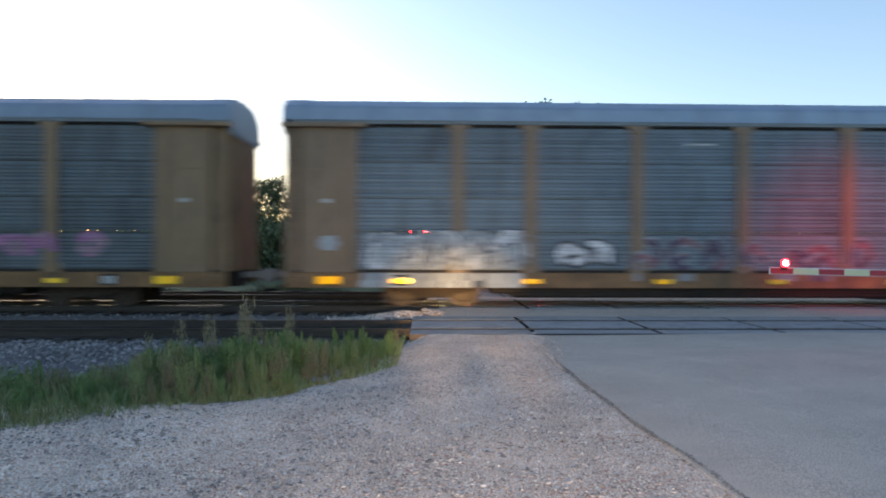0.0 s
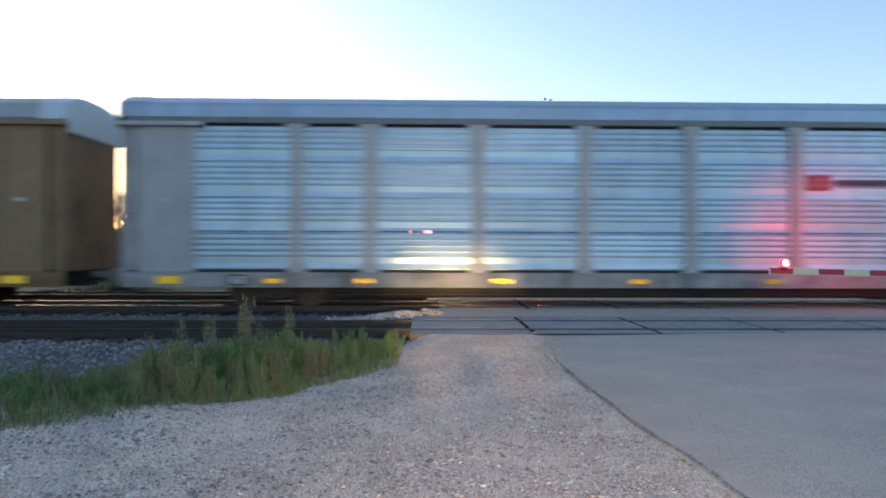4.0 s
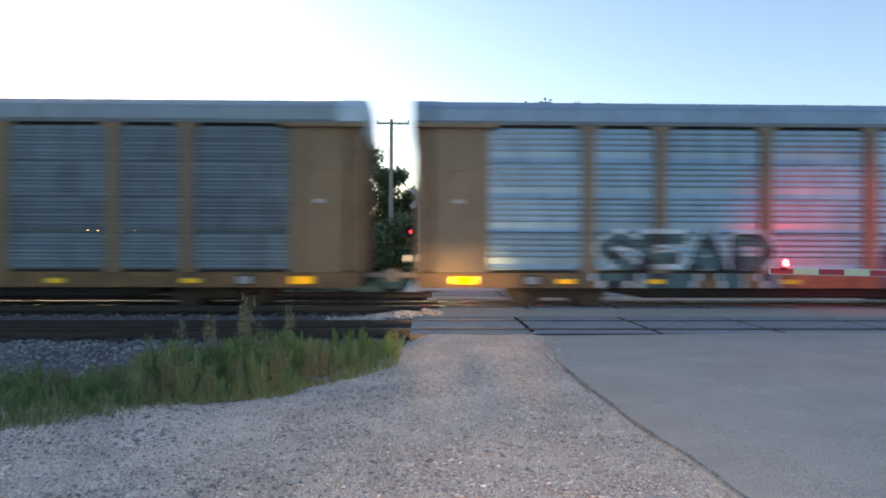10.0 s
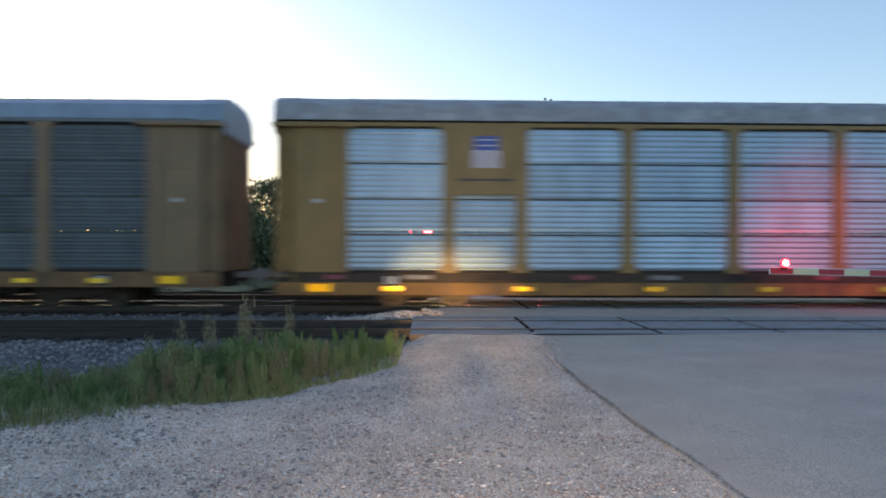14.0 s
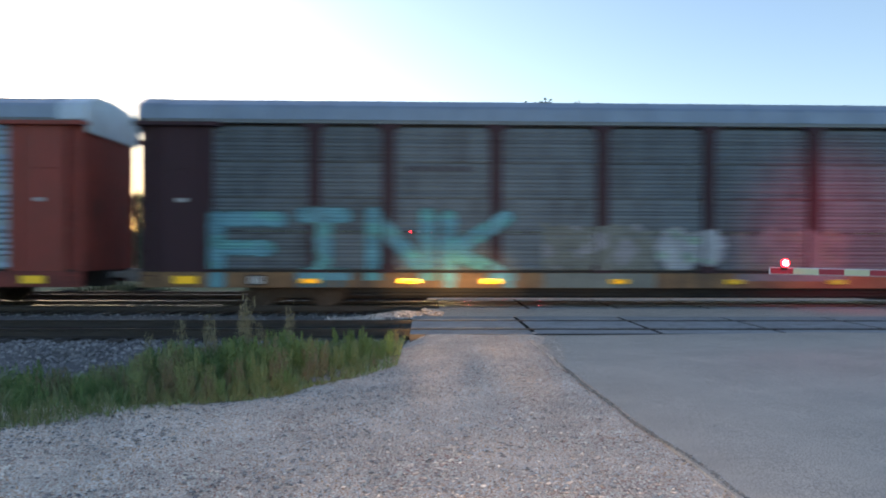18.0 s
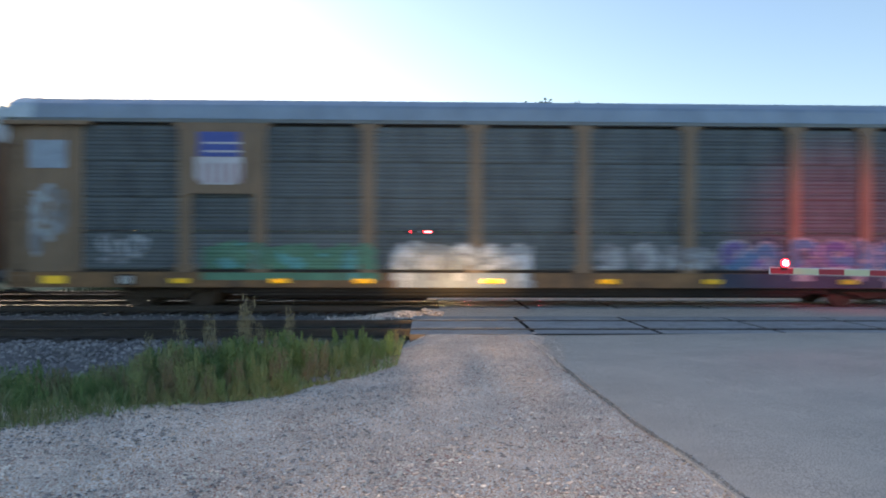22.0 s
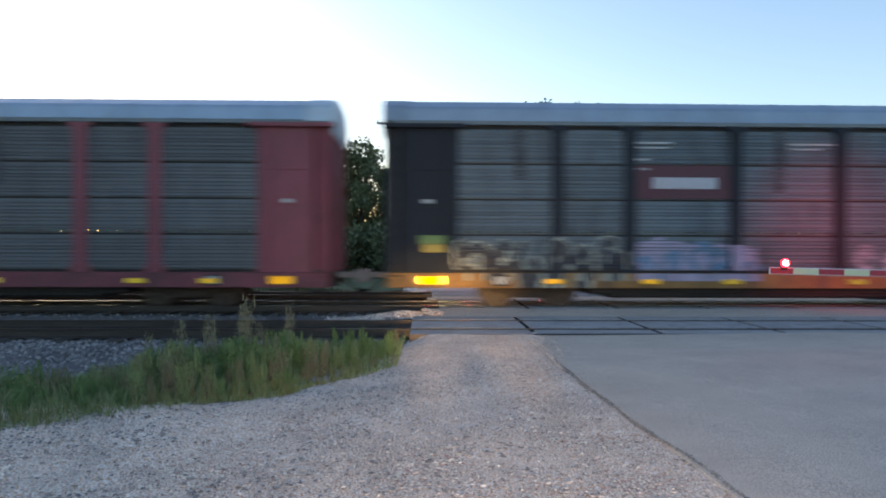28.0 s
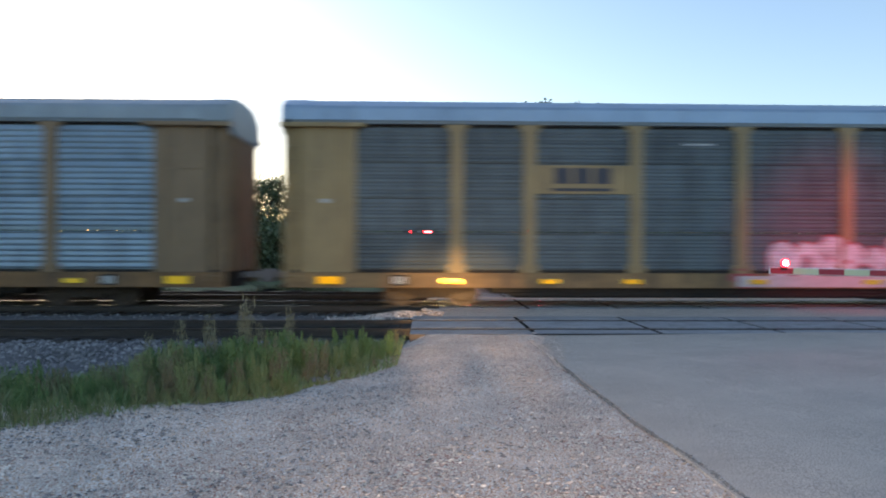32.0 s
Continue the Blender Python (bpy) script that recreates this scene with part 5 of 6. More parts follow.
tagged(stones("dark_gravel", 3200, scatter, lambda r: 0.007 + 0.017 * r.random() ** 2, M_STONE_DARK, 31, lambda x, y: ground_z(x, y) - 0.012 + 0.025 * noise.noise((x * 1.3, y * 1.3, 0.3)), 0.5), "scattered dark stones on pale gravel", "gravel", kind="stuff")


def shoulder(rnd):
    x, y = rnd.uniform(-14, -0.4), rnd.uniform(8.5, 12.7)
    return x, y, x < -1.2 or y > 11.9


def shoulder_z(x, y):
    return 0.02 + max(ground_z(x, y) - 0.005, -0.5 + (y - 11.15) / 0.75 * 0.265 if y < 11.9 else -0.235)


tagged(stones("ballast_stones", 9000, shoulder, lambda r: 0.022 + 0.035 * r.random(), M_STONE_DARK, 5, shoulder_z, 0.8), "grey crushed ballast stones along the track", "ballast", kind="stuff")


def between(rnd):
    x, y = rnd.uniform(-16, 0.2), rnd.choice((rnd.uniform(13.1, 14.3), rnd.uniform(14.6, 17.8), rnd.uniform(18.1, 19.4), rnd.uniform(19.7, 21.9)))
    return x, y, True


tagged(stones("ballast_stones", 6500, between, lambda r: 0.02 + 0.03 * r.random(), M_STONE_DARK, 6, lambda x, y: -0.22, 0.8), "grey crushed ballast stones between the rails", "ballast", kind="stuff")


def heap(rnd):
    x, y = -0.75 + rnd.gauss(0, 0.55) if rnd.random() < 0.6 else rnd.uniform(-2.6, 0.35), rnd.gauss(16.0, 0.5)
    return x, y, -2.8 < x < 0.42 and 15.3 < y < 17.3


def heap_z(x, y):
    return -0.22 + 0.22 * math.exp(-((x + 0.75) / 0.9) ** 2 - ((y - 15.9) / 0.7) ** 2) + (0.18 if x > -0.1 else 0.09 * max(0, 1 + x)) * (1 if y < 17.1 else 0.6)


tagged(stones("gravel_heap", 3000, heap, lambda r: 0.02 + 0.035 * r.random(), M_STONE, 8, heap_z, 0.8), "low heap of pale gravel at the crossing's end", "gravel", kind="stuff")


def road_edge(rnd):
    y = 2.6 + 7.0 * rnd.random()
    return road_left(y) + 0.035 * noise.noise((3.1, y * 0.9, 1.0)) + rnd.gauss(0.0, 0.010), y, True


def spill(rnd):
    y = 8.6 + 3.45 * rnd.random() ** 0.6
    return road_left(y) - 0.08 + 0.6 * rnd.random() ** 2.5 * min(1, (y - 8.5) / 3), y, True


tagged(stones("gravel_spill", 1500, spill, lambda r: 0.006 + 0.012 * r.random() ** 2, M_STONE, 33, lambda x, y: -0.012, 0.6), "pale gravel washed over the road's corner", "gravel", kind="stuff")
# thin strip of small dark stones along the road's left edge
M_EDGE_STONE = islands("dark_edge_stone", [(0.12, 0.105, 0.095), (0.22, 0.20, 0.185), (0.16, 0.145, 0.13), (0.28, 0.26, 0.24)])
tagged(stones("road_edge_dirt", 1100, road_edge, lambda r: 0.008 + 0.016 * r.random(), M_EDGE_STONE, 12, lambda x, y: -0.025, 0.7), "dark small stones along the road's broken edge", "dirt", kind="stuff")

# concrete crossing panels, one row per strip between the rails
JOINTS = (-0.37, 2.05, 4.47, 6.9, 9.3, 11.7, 14.1)
crossing = thing("level_crossing", "concrete level crossing panels between the rails with dark flangeways", "crossing", (0, 0, 0), kind="structure")
part("crossing_bed", Geo().box(-0.25, 14.6, 12.16, 15.2, -0.3, -0.014).box(0.3, 14.6, 15.2, 25.2, -0.3, -0.014).mesh("crossing_bed", M_RUBBER), crossing, "dark joint filler")
for key, off in (("near", 0.0), ("main", 0.65), ("far", 0.5)):
    ya, yb = RAILS[key]
    for a, b in zip(JOINTS, JOINTS[1:]):
        for y0, y1 in ((ya - 0.80, ya - 0.155), (ya + 0.17, yb - 0.17), (yb + 0.155, yb + 0.80)):
            me = box_mesh("crossing_panel", (round(b - a - 0.10, 3), round(y1 - y0, 3), 0.25), M_CONC, 0.012)
            part("crossing_panel", me, crossing, at=((a + b) / 2 + off, (y0 + y1) / 2, -0.252))
    for y0, y1 in ((ya - 0.15, ya - 0.04), (ya + 0.04, ya + 0.165), (yb - 0.165, yb - 0.04), (yb + 0.04, yb + 0.15)):
        part("flangeway", box_mesh("flangeway", (14.4, round(y1 - y0, 3), 0.235), M_RUBBER, 0.0), crossing, at=(6.9 + off, (y0 + y1) / 2, -0.26))
for y0, y1 in ((15.24, 17.19), (20.31, 21.19), (24.31, 25.6)):
    part("asphalt_strip", box_mesh("asphalt_strip", (14.1, round(y1 - y0, 3), 0.24), M_ROAD, 0.02), crossing, at=(7.05, (y0 + y1) / 2, -0.247))

for key, off in (("near", -0.30), ("main", 0.35), ("far", 0.20)):
    ya, yb = RAILS[key]
    for k in range(2):
        part("header_timber", box_mesh("header_timber", (0.24, round(yb - ya - 0.2, 3), 0.2), M_TIE, 0.02), crossing, at=(off - 0.14 - 0.26 * k, (ya + yb) / 2, -0.27 - 0.04 * k))
        for y in (yb + 0.42,):
            part("header_timber", box_mesh("header_timber", (0.24, 0.66, 0.2), M_TIE, 0.02), crossing, at=(off - 0.14 - 0.26 * k, y, -0.25 - 0.05 * k))

part("edge_angle", Geo().box(-0.32, 2.0, 12.095, 12.125, -0.2, -0.004).mesh("edge_angle", M_EDGE), crossing, "rusty steel angle along the panels")
part("edge_seam", Geo().box(2.0, 14.1, 12.045, 12.135, -0.2, 0.006).mesh("edge_seam", M_RUBBER), crossing, "dark seam between road and panels")

# ---- near gate ----
gate = thing("crossing_gate", "red and white striped crossing gate lowered across the road", "crossing gate", (12.6, 10.06, 0))
g = Geo().box(-7.23, -0.3, -0.02, 0.02, 1.235, 1.345, 0.006)
def on_arm(ob):
    """Leans a piece of the lowered arm, which droops towards its hinge."""
    ob.matrix_basis = pose(-7.23, 0, 1.273, 0, 1.15, 0) @ Matrix.Translation((7.23, 0, -1.29)) @ ob.matrix_basis
    return ob


on_arm(part("gate_arm", g.mesh("gate_arm", M_WHITE), gate))
x, k = -7.23, 0
while x < -0.5:
    w = 0.36 if k == 0 else 0.406
    on_arm(part("stripe", cached(("stripe", w, k % 2), lambda: Geo().box(-w / 2, w / 2, -0.003, 0.003, 1.245, 1.335).mesh("stripe", M_REDTAPE if k % 2 == 0 else M_WHITETAPE)), gate, at=(x + w / 2, -0.024, 0)))
    x += w
    k += 1
for lx in (-7.02, -4.4, -2.2):
    body = part("gate_lamp", cached("gate_lamp", lambda: Geo().box(-0.05, 0.05, -0.04, 0.04, 0, 0.05, 0.01).tube((0, -0.06, 0.11), (0, 0.0, 0.11), 0.05, n=14).mesh("gate_lamp", M_BLACK)), gate, at=(lx, 0, 1.305))
    on_arm(body)
    part("lens", cached("gate_lens", lambda: Geo().tube((0, -0.08, 0.11), (0, -0.06, 0.11), 0.055, 0.068, n=16).mesh("lens", M_RED_LAMP)), body, "lit red lens")
    part("bulb", cached("gate_bulb", lambda: Geo().tube((0, -0.09, 0.11), (0, -0.08, 0.11), 0.034, 0.042, n=14).mesh("bulb", M_BULB)), body, "bright lamp core")
part("gate_mast", Geo().tube((0, 0.15, 0), (0, 0.15, 4.4), 0.06, n=14).mesh("gate_mast", M_GALV), gate)
part("mechanism_box", Geo().box(-0.3, 0.3, -0.1, 0.4, 0.9, 1.6, 0.05).mesh("mechanism_box", M_GALV), gate)
part("flasher_arm", Geo().box(-1.2, -0.3, 0.12, 0.18, 2.4, 2.48).box(-0.4, 0.1, 0.12, 0.18, 2.4, 2.48).mesh("flasher_arm", M_GALV), gate)


# ---- far signal with crossbuck and gate ----
def px_x(px, d):
    return d * math.tan(math.radians(1.4) + math.atan((px - 784) / 1150))


FX, FY = px_x(742, 29.0), 29.0
sig = thing("crossing_signal", "crossing signal mast with white crossbuck, red flashers and a lowered gate", "crossing signal", (FX, FY, -0.05))
part("mast", Geo().tube((0, 0, 0), (0, 0, 4.6), 0.055, n=14).tube((0, 0, 0), (0, 0, 0.25), 0.2, 0.12, n=14).mesh("mast", M_GALV), sig)
for s in (-1, 1):
    b = part("crossbuck_blade", cached("blade", lambda: Geo().box(-0.61, 0.61, -0.012, 0.012, -0.115, 0.115, 0.004).mesh("crossbuck_blade", M_SIGNBACK)), sig, at=(0.06, -0.08 - 0.012 * s, 3.85))
    b.rotation_euler = (0, s * radians(45), 0)
    h = part("flasher", cached("flasher", lambda: Geo().tube((0, -0.05, 0), (0, 0.12, 0), 0.16, 0.12, n=20).tube((0, -0.035, 0), (0, -0.03, 0), 0.30, n=24).box(-0.16, 0.16, -0.3, -0.03, 0.13, 0.16).mesh("flasher", M_BLACK)), sig, at=(s * 0.38, -0.15, 2.34))
    part("lens", cached(("flasher_lens", s), lambda: Geo().tube((0, -0.062, 0), (0, -0.05, 0), 0.11 + 0.06 * s, 0.135 + 0.075 * s, n=20).mesh("lens", M_RED_LAMP)), h, "lit red lens")
    if s > 0:
        part("bulb", cached("flasher_bulb", lambda: Geo().tube((0, -0.07, 0), (0, -0.062, 0), 0.12, 0.15, n=16).mesh("bulb", M_FLASH)), h, "bright lamp core")
part("flasher_arm", Geo().box(-0.45, 0.45, -0.03, 0.03, 2.31, 2.37).mesh("flasher_arm", M_GALV), sig)
part("mechanism_box", Geo().box(-0.22, 0.2, -0.35, 0.1, 0.75, 1.35, 0.05).mesh("mechanism_box", M_GALV), sig)
part("counterweight", Geo().box(-0.75, -0.25, -0.32, -0.26, 0.98, 1.32, 0.03).mesh("counterweight", M_GALV), sig)
arm_l = px_x(968, 28.7) - FX
part("gate_arm", Geo().box(0.2, arm_l, -0.32, -0.28, 0.88, 0.98, 0.006).mesh("gate_arm", M_WHITE), sig)
x, k = 0.4, 0
while x < arm_l - 0.3:
    part("stripe", cached(("far_stripe", k % 2), lambda: Geo().box(-0.2, 0.2, -0.003, 0.003, 0.885, 0.975).mesh("stripe", M_REDTAPE if k % 2 == 0 else M_WHITETAPE)), sig, at=(x + 0.2, -0.326, 0))
    x += 0.406
    k += 1
for px in (826, 890, 957):
    b = part("gate_lamp", CACHE["gate_lamp"], sig, at=(px_x(px, 28.7) - FX, -0.3, 0.98))
    part("lens", cached("far_gate_lens", lambda: Geo().tube((0, -0.09, 0.11), (0, -0.06, 0.11), 0.10, 0.12, n=16).mesh("lens", M_RED_LAMP)), b, "lit red lens")
    part("bulb", cached("far_gate_bulb", lambda: Geo().tube((0, -0.10, 0.11), (0, -0.09, 0.11), 0.05, 0.065, n=14).mesh("bulb", M_BULB)), b, "bright lamp core")

# ---- utility pole ----
UX, UY = px_x(692, 47), 47.0
up = thing("utility_pole", "weathered wooden utility pole with one crossarm", "utility pole", (UX, UY, -0.3))
part("pole", Geo().tube((0, 0, 0), (0, 0, 11.1), 0.19, 0.12, n=14).mesh("pole", M_POLE), up)
part("crossarm", Geo().box(-1.05, 1.3, -0.2, -0.1, 10.72, 10.86, 0.01).mesh("crossarm", M_POLE), up)
for s in (-1, 1):
    part("brace", Geo().tube((0, -0.14, 10.1), (s * 0.6, -0.14, 10.74), 0.02, n=6).mesh("brace", M_GALV), up)
for x in (-0.98, 1.22):
    part("insulator", cached("insulator", lambda: Geo().tube((0, -0.15, 10.86), (0, -0.15, 10.95), 0.03, n=8).tube((0, -0.15, 10.95), (0, -0.15, 11.05), 0.06, 0.04, n=8).mesh("insulator", M_BLACK)), up, at=(x, 0, 0))

# ---- trees ----
M_LEAF = islands("dusk_foliage", [(0.056, 0.084, 0.036), (0.105, 0.142, 0.060), (0.077, 0.108, 0.051), (0.140, 0.169, 0.083), (0.063, 0.095, 0.045)], 0.7, 0.1)


def crown_mesh(rnd, h, w, leaves, base, gap):
    """Leaf cards in uneven clumps round the limbs' ends."""
    v, f = [], []
    clumps = []
    for k in range(int(60 + w * 14)):
        a, r = rnd.random() * 6.28, math.sqrt(rnd.random())
        z = base + (h - base) * rnd.random() ** 0.8
        taper = 0.45 + 0.75 * math.sin(math.pi * min(1, (z - base * 0.6) / (h - base * 0.6) * 0.93 + 0.04))
        clumps.append((math.cos(a) * r * w / 2 * taper, math.sin(a) * r * w / 2 * taper, z - 0.03 * h, rnd.uniform(0.09, 0.19) * w * gap))
    for k in range(leaves):
        cx, cy, cz, cr = clumps[k % len(clumps)]
        p = Vector((rnd.gauss(0, 1), rnd.gauss(0, 1), rnd.gauss(0, 0.8)))
        p = p.normalized() * cr * rnd.random() ** 0.4
        c = Vector((cx, cy, cz)) + p
        s = rnd.uniform(0.10, 0.21)
        u = Vector((rnd.gauss(0, 1), rnd.gauss(0, 1), rnd.gauss(0, 0.7))).normalized()
        w2 = u.cross(Vector((rnd.gauss(0, 1), rnd.gauss(0, 1), rnd.gauss(0, 1)))).normalized()
        i = len(v)
        v += [tuple(c - u * s), tuple(c + w2 * s * 0.55), tuple(c + u * s), tuple(c - w2 * s * 0.55)]
        f.append((i, i + 1, i + 2, i + 3))
    me = bpy.data.meshes.new("crown")
    me.from_pydata(v, [], f)
    me.materials.append(M_LEAF)
    return me, clumps


def tree(px, d, h, w, leaves, seed, base=None, gap=1.0, label="dark green leafy tree beyond the crossing"):
    rnd = random.Random(seed)
    t = thing("tree", label, "tree", (px_x(px, d), d, -0.3), "trees beyond the tracks")
    base = h * 0.05 if base is None else base
    me, clumps = crown_mesh(rnd, h + 0.3, w, leaves, base, gap)
    g = Geo()
    top = Vector((rnd.uniform(-0.3, 0.3), 0, h * 0.75))
    mid = Vector((rnd.uniform(-0.2, 0.2), 0, h * 0.35))
    g.tube((0, 0, 0), mid, 0.022 * h, 0.016 * h, n=9)
    g.tube(mid, top, 0.016 * h, 0.004 * h, n=8)
    for c in clumps[::2]:
        cv = Vector(c[:3])
        s = min(0.9, max(0.2, (cv.z / h) - 0.2))
        a = mid.lerp(top, s) if s > 0.35 else mid * (s / 0.35)
        g.tube(a, cv, 0.006 * h, 0.0015 * h, n=5, caps=False)
    part("trunk", g.mesh("trunk", M_BARK), t, "grey-brown trunk and limbs")
    part("crown", me, t)
    return t


tree(478, 60, 7.8, 5.0, 5000, 11)
tree(430, 62, 6.2, 5.5, 4000, 12)
tree(636, 55, 10.3, 5.2, 12000, 13)
tree(690, 58, 8.6, 4.6, 9000, 14)
tree(735, 60, 6.8, 4.4, 5000, 15)
tree(772, 62, 6.4, 3.6, 4000, 16)
tree(838, 50, 9.0, 4.8, 8000, 17, gap=1.0)
tree(895, 49, 11.4, 4.6, 9000, 18, gap=1.0)
tree(932, 46, 11.85, 3.4, 6500, 19, gap=1.0)
tree(968, 46.4, 11.95, 4.2, 9000, 31, gap=1.0)
tree(1008, 46, 11.88, 3.4, 7000, 32, gap=1.0)
tree(1050, 46, 11.8, 2.8, 6000, 20, gap=1.0)
tree(838, 54, 9.4, 5.5, 9000, 41)
tree(800, 56, 8.0, 4.5, 7000, 42)
tree(590, 57, 8.8, 5.0, 9000, 43)
tree(540, 60, 7.0, 4.5, 6000, 44)
tree(1105, 58, 7.4, 5.5, 5000, 21)
tree(1185, 60, 5.8, 6.0, 4000, 22)
tree(1290, 62, 6.0, 7.0, 4000, 23)
tree(1420, 60, 6.6, 7.5, 4000, 24)
tree(1560, 62, 6.2, 7.0, 4000, 25)
tree(350, 62, 5.6, 6.5, 4000, 26)
tree(250, 60, 6.2, 6.5, 4000, 27)
tree(130, 62, 5.8, 7.5, 4000, 28)
tree(0, 60, 6.0, 7.5, 4000, 29)
# undergrowth below the trees
for k, px in enumerate((-60, 60, 180, 300, 395, 450, 520, 560, 600, 660, 715, 790, 860, 925, 1000, 1080, 1150, 1240, 1350, 1480, 1600)):
    rnd = random.Random(400 + k)
    d = 43 + 8 * rnd.random()
    if 735 < px < 1000 and d < 46:
        d = 46
    h, w = rnd.uniform(2.6, 4.2), rnd.uniform(3.4, 5.0)
    me, clumps = crown_mesh(rnd, h, w, 3600, 0.1, 1.2)
    b = thing("shrub", "dark green shrub under the trees beyond the crossing", "shrub", (px_x(px, d), d, -0.35), "shrubs beyond the tracks")
    g = Geo()
    for c in clumps[::6]:
        g.tube((0, 0, 0), c[:3], 0.03, 0.008, n=5, caps=False)
    part("stems", g.mesh("stems", M_BARK), b)
    part("foliage", me, b)
# low far woods that close the horizon
rnd = random.Random(77)
v, f = [], []
for k in range(26000):
    a = rnd.random() * 2 * math.pi
    R = rnd.uniform(110, 150)
    x, y = R * math.sin(a), R * math.cos(a)
    hmax = 5.0 + 2.5 * noise.noise((x * 0.05, y * 0.05, 0)) + 1.2 * noise.noise((x * 0.2, y * 0.2, 3))
    z = hmax * rnd.random() ** 0.6 - 0.3
    s = rnd.uniform(0.5, 1.1)
    u = Vector((rnd.gauss(0, 1), rnd.gauss(0, 1), rnd.gauss(0, 0.7))).normalized()
    w2 = u.cross(Vector((rnd.gauss(0, 1), rnd.gauss(0, 1), rnd.gauss(0, 1)))).normalized()
    c = Vector((x, y, z))
    if abs(y) < 30 or (0 < x - ROAD_L < 11):
        continue
    i = len(v)
    v += [tuple(c - u * s), tuple(c + w2 * s * 0.6), tuple(c + u * s), tuple(c - w2 * s * 0.6)]
    f.append((i, i + 1, i + 2, i + 3))
me = bpy.data.meshes.new("far_woods")
me.from_pydata(v, [], f)
me.materials.append(M_LEAF)
tagged(new("far_woods", me), "low dark far woods along the horizon", "woods", kind="stuff")

# ---- weeds ----
M_GRASS = islands("weed_green", [(0.113, 0.181, 0.069), (0.203, 0.261, 0.101), (0.140, 0.216, 0.084), (0.282, 0.266, 0.126), (0.135, 0.201, 0.082), (0.237, 0.261, 0.110)], 0.8, 0.05)
M_HERB = islands("herb_green", [(0.067, 0.146, 0.051), (0.122, 0.219, 0.069), (0.091, 0.182, 0.065), (0.171, 0.241, 0.084), (0.079, 0.157, 0.056)], 0.8, 0.05)
M_REDWEED = islands("seed_brown_weed", [(0.183, 0.159, 0.091), (0.244, 0.177, 0.104), (0.146, 0.165, 0.079), (0.207, 0.146, 0.098)], 0.85, 0.05)
M_YELLOWWEED = islands("yellow_green_weed", [(0.176, 0.202, 0.072), (0.229, 0.229, 0.090), (0.132, 0.167, 0.059), (0.255, 0.185, 0.099)], 0.8, 0.05)
M_DRYGRASS = islands("dry_stalk", [(0.183, 0.171, 0.104), (0.244, 0.220, 0.134), (0.159, 0.159, 0.098)], 0.85, 0.05)


def blade(v, f, x, y, z, h, lean, a, wdt, bend=0.4):
    i = len(v)
    dx, dy = math.cos(a), math.sin(a)
    for k, (t, ww) in enumerate(((0, 1.0), (0.45, 0.85), (0.8, 0.5), (1.0, 0.05))):
        o = lean * h * t * (1 - bend + bend * t)
        px, py, pz = x + dx * o, y + dy * o, z + h * t
        v += [(px - dy * wdt * ww, py + dx * wdt * ww, pz), (px + dy * wdt * ww, py - dx * wdt * ww, pz)]
    f += [(i, i + 1, i + 3, i + 2), (i + 2, i + 3, i + 5, i + 4), (i + 4, i + 5, i + 7, i + 6)]


def patch_height(x, y):
    depth = y - weed_front(x)
    base = min(1.0, 0.15 + 0.5 * max(0, depth))
    lump = 0.75 + 0.5 * noise.noise((x * 1.1, y * 0.9, 7.7))
    left = 0.55 + 0.45 * min(1, max(0, (x + 5.2) / 1.7))
    right = 0.65 + 0.35 * min(1, max(0, (-1.2 - x) / 0.8))
    return 0.42 * base * lump * left * right


rnd = random.Random(21)
v, f = [], []
made = 0
while made < 42000:
    x = rnd.uniform(-9.5, -0.42)
    back = 8.9 + (x + 6) * 0.75 if x < -3.2 else 11.0 + (x + 3.2) * 0.55
    back = min(12.5, max(7.2, back))
    fr = weed_front(x) + 0.12 * noise.noise((x * 3, 0, 0))
    if back < fr:
        continue
    y = rnd.uniform(fr, back + 0.3)
    h = patch_height(x, y) * rnd.uniform(0.45, 1.1)
    if h < 0.05:
        h = rnd.uniform(0.04, 0.09)
    blade(v, f, x, y, ground_z(x, y) - 0.03, h, rnd.uniform(0.1, 0.9), rnd.random() * 6.28, rnd.uniform(0.003, 0.009))
    made += 1
me = bpy.data.meshes.new("weeds")
me.from_pydata(v, [], f)
me.materials.append(M_GRASS)
tagged(new("grass", me), "uneven green weeds and grass between gravel and track", "grass", kind="stuff")


rnd = random.Random(52)
v, f = [], []
for k in range(15000):
    x, y = rnd.uniform(-34, -1.6), rnd.uniform(25.1, 27.4)
    blade(v, f, x, y, ground_z(x, y) - 0.03, rnd.uniform(0.2, 0.62) * (0.6 + 0.4 * math.sin(x * 0.9)), rnd.uniform(0.1, 0.7), rnd.random() * 6.28, rnd.uniform(0.010, 0.022))
me = bpy.data.meshes.new("verge_grass")
me.from_pydata(v, [], f)
me.materials.append(M_LEAF)
tagged(new("verge_grass", me), "dark rough grass along the verge beyond the tracks", "grass", kind="stuff")


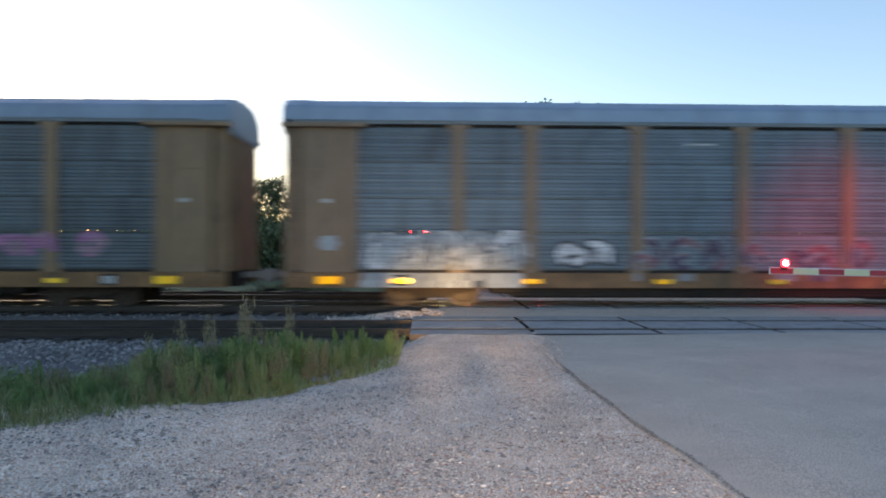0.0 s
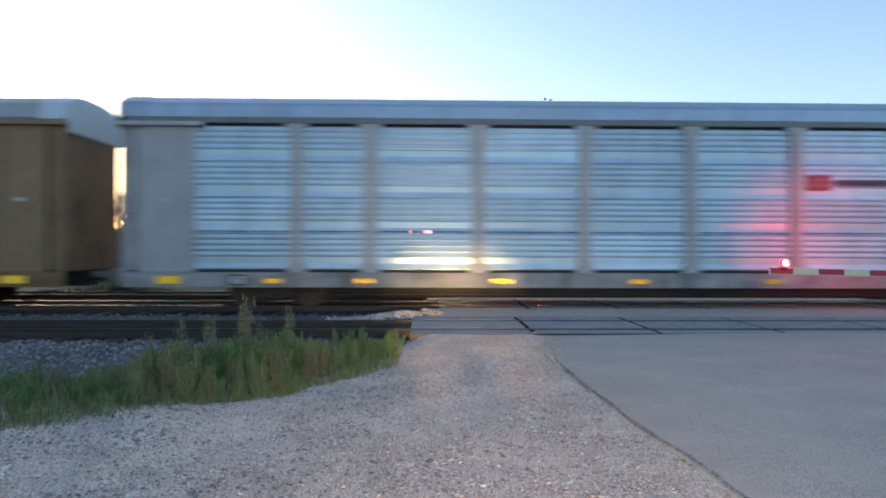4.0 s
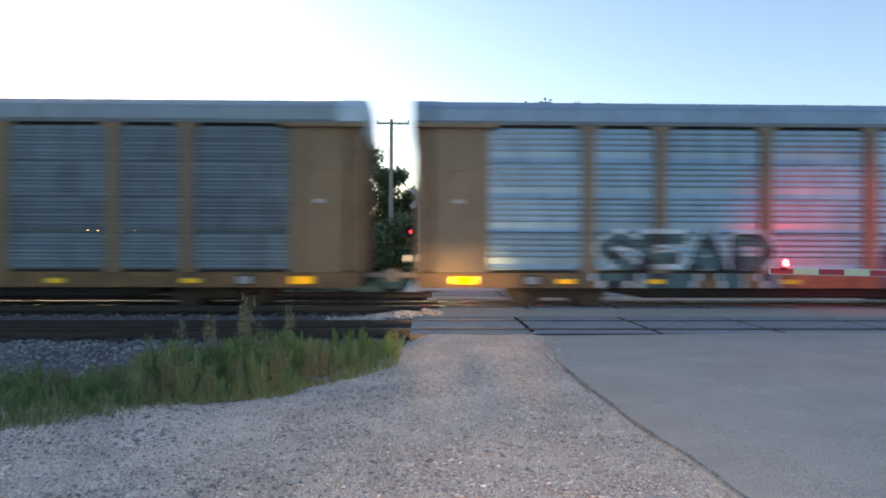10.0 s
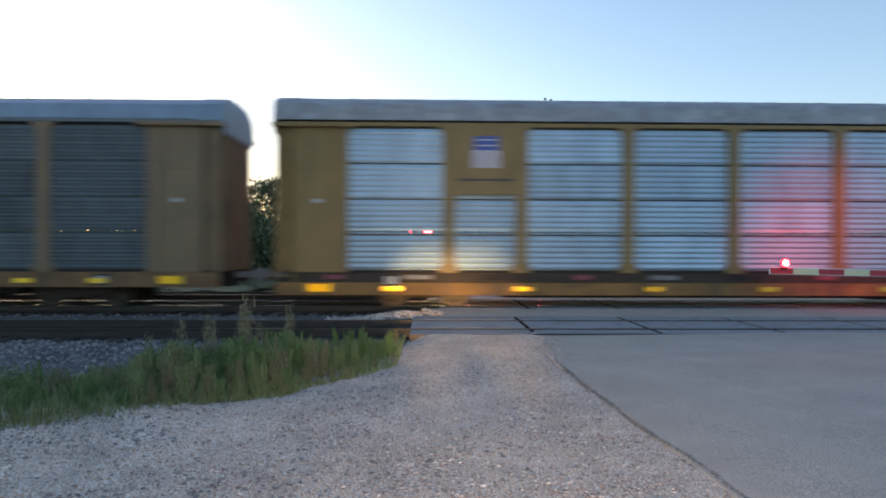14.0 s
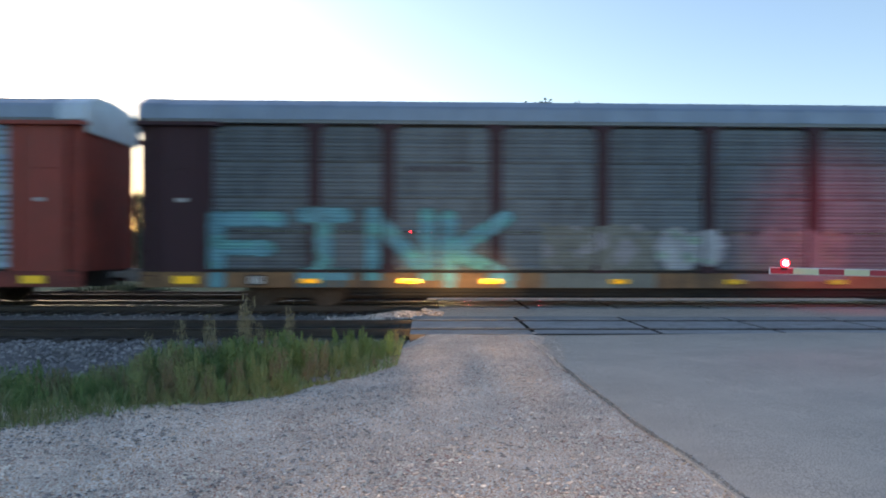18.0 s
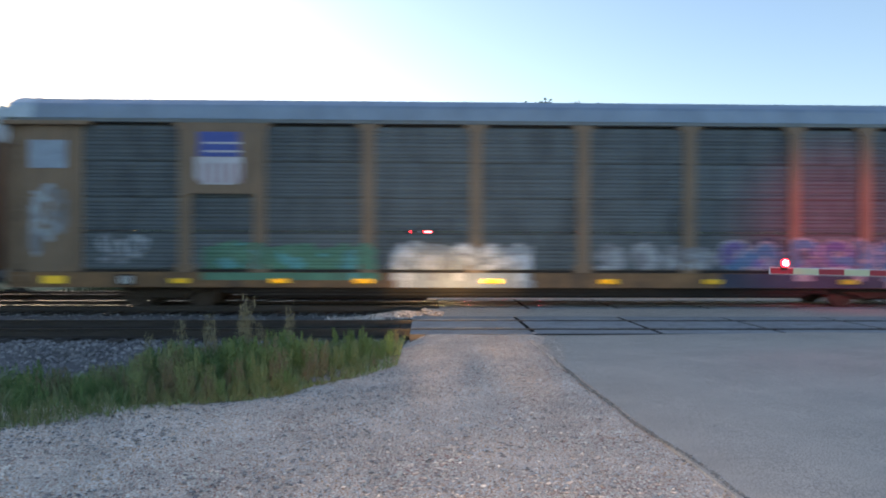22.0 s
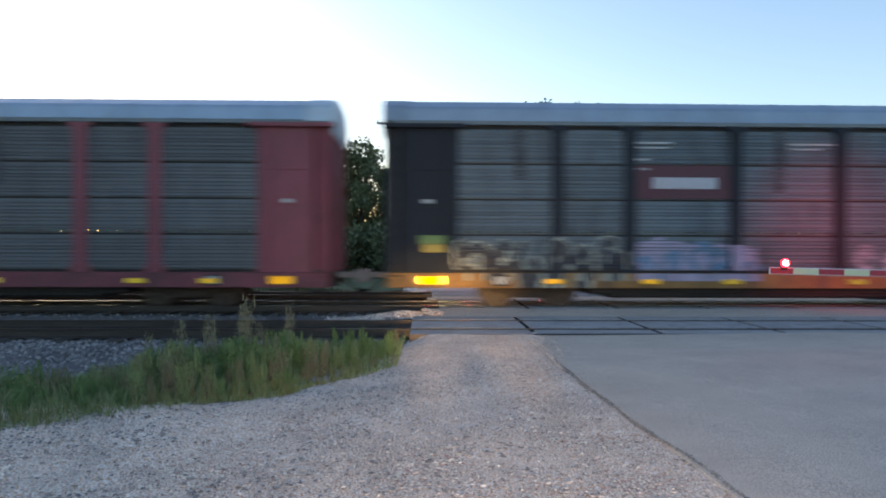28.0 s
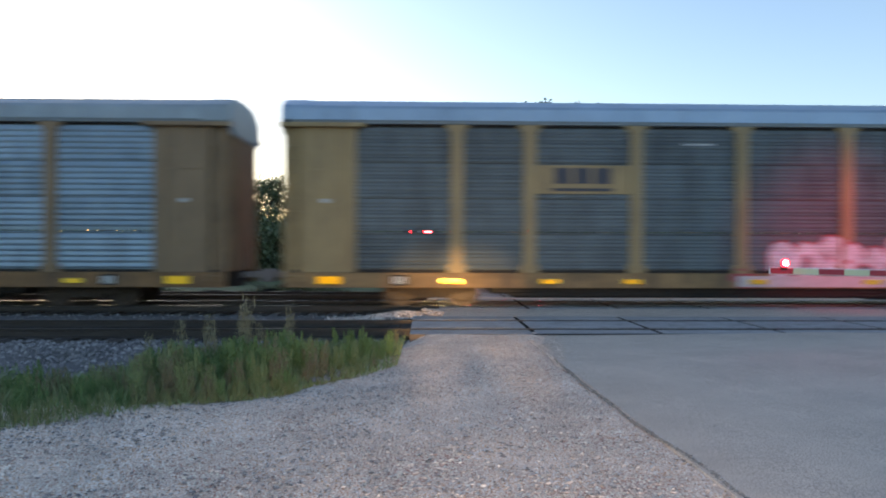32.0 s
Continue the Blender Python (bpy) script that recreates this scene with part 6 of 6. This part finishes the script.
def plume(seed, leaves, reach, lo):
    """Unit-high bush of several upright stems with narrow leaves along each."""
    rnd = random.Random(seed)
    v, f = [], []
    stems = []
    for k in range(9):
        a = rnd.random() * 6.28
        stems.append((math.cos(a) * reach * rnd.uniform(0.1, 1.3), math.sin(a) * reach * rnd.uniform(0.1, 1.3), rnd.uniform(0.45, 1.0) if k else 1.0))
    for k in range(leaves):
        sx, sy, sz = stems[k % 9]
        q = lo + (1 - lo) * rnd.random() ** 0.8
        r = 0.075 * (1.05 - q) + 0.008
        c = Vector((sx * (0.45 + 0.55 * q) + rnd.gauss(0, r), sy * (0.45 + 0.55 * q) + rnd.gauss(0, r), sz * q + rnd.gauss(0, 0.03)))
        u = Vector((rnd.gauss(0, 0.6), rnd.gauss(0, 0.6), rnd.uniform(0.2, 1.8))).normalized() * rnd.uniform(0.018, 0.055)
        w2 = u.cross(Vector((rnd.gauss(0, 1), rnd.gauss(0, 1), rnd.gauss(0, 1)))).normalized() * u.length * 0.13
        i = len(v)
        v += [tuple(c - u), tuple(c + w2), tuple(c + u), tuple(c - w2)]
        f.append((i, i + 1, i + 2, i + 3))
    return v, f


def plume_meshes(n, leaves, reach, lo, mat, seed):
    out = []
    for k in range(n):
        v, f = plume(seed + k, leaves, reach, lo)
        me = bpy.data.meshes.new("leaves")
        me.from_pydata(v, [], f)
        me.materials.append(mat)
        out.append((me, Geo().tube((0, 0, 0), (0.03, 0.02, 1.0), 0.010, 0.003, n=5).mesh("stalk", mat)))
    return out


PLUMES = {"bushy green": plume_meshes(6, 2000, 0.20, 0.02, M_HERB, 900), "olive green": plume_meshes(4, 1700, 0.18, 0.02, M_GRASS, 915), "reddish brown": plume_meshes(3, 1100, 0.16, 0.1, M_REDWEED, 945), "yellow-green": plume_meshes(4, 600, 0.30, 0.0, M_YELLOWWEED, 930), "dry brown": plume_meshes(4, 420, 0.10, 0.3, M_DRYGRASS, 960)}


def weed_plant(x, y, h, kind, rnd):
    t = thing("weed", kind + " weed at the edge of the gravel", "weed", (x, y, ground_z(x, y) - 0.05), "weeds")
    t.scale = (h * rnd.uniform(0.85, 1.2), h * rnd.uniform(0.85, 1.2), h)
    t.rotation_euler = (rnd.uniform(-0.12, 0.12), rnd.uniform(-0.12, 0.12), rnd.random() * 6.28)
    me, stalk = rnd.choice(PLUMES[kind])
    part("stalk", stalk, t)
    part("leaves", me, t)


rnd = random.Random(5)
made = 0
while made < 210:
    px, d = rnd.uniform(20, 700), rnd.uniform(6.4, 11.3)
    x = px_x(px, d)
    if not weed_front(x) + 0.22 < d < min(11.3, weed_front(x) + 3.2) or (px < 230 and d > 8.6):
        continue
    h = rnd.uniform(0.36, 0.72) * (0.72 if px > 570 else 1.0) * (0.62 if px > 625 else 1.0) * (0.6 if px < 240 else 1.0) * min(1, 0.55 + 0.3 * (d - weed_front(x)))
    tone = noise.noise((x * 0.9, d * 0.7, 12.0)) + rnd.uniform(-0.25, 0.25)
    weed_plant(x, d, h, "bushy green" if tone > -0.08 else "olive green" if tone > -0.3 else "reddish brown", rnd)
    made += 1
made = 0
while made < 130:
    x = rnd.uniform(-4.9, -0.8)
    d = weed_front(x) + rnd.uniform(-0.10, 0.4)
    weed_plant(x, d, rnd.uniform(0.10, 0.26), "yellow-green", rnd)
    made += 1
for px, d, h in ((440, 10.4, 1.15), (428, 10.3, 0.95), (382, 10.2, 0.95), (510, 10.8, 0.9), (330, 10.0, 0.9), (262, 9.6, 0.75), (455, 10.2, 0.8), (375, 9.8, 0.8)):
    weed_plant(px_x(px, d), d, h, "dry brown", rnd)
for px, d, h in ((640, 10.3, 0.55), (652, 10.2, 0.42), (688, 10.4, 0.45), (672, 10.2, 0.35), (520, 9.6, 0.72), (330, 9.2, 0.66), (265, 9.0, 0.58), (612, 9.9, 0.5)):
    weed_plant(px_x(px, d), d, h, "bushy green", rnd)


def motions():
    """The train rolls past to the right and slowly gains speed, with one short check; its wheels turn while the cars are near the crossing."""
    def run(t):
        k = min(1.0, max(0.0, (t - 8.84) / 0.12))
        return 20.48 * t + 0.00731 * t * t - 0.61 * k * k * (3 - 2 * k)

    times = (0.0, 3.0, 6.0, 7.6, 8.4, 8.7, 8.8, 8.8667, 8.9, 8.9333, 9.0, 9.1, 9.4, 12.0, 16.0, 20.0, 24.0, 28.0, 32.0)
    for car, start in CARS:
        walk(car, [(t, pose(start + run(t), TRACK_Y, 0)) for t in times])
    starts = dict(CARS)
    for car, wheelset in SPINNING:
        at = wheelset.location.copy()
        mid = -starts[car] / 20.7
        ks = [k for k in range(0, 961) if abs(k / FPS - mid) < 1.5]
        rows = [(k / FPS, pose(at.x, at.y, at.z, 0, math.degrees(run(k / FPS) / WHEEL_R) % 360, 0)) for k in ks]
        if not rows:
            rows = [(0.0, pose(at.x, at.y, at.z))]
        if rows[0][0] > 0.0:
            rows.insert(0, (0.0, rows[0][1]))
        if rows[-1][0] < 32.0:
            rows.append((32.0, rows[-1][1]))
        walk(wheelset, rows)


motions()
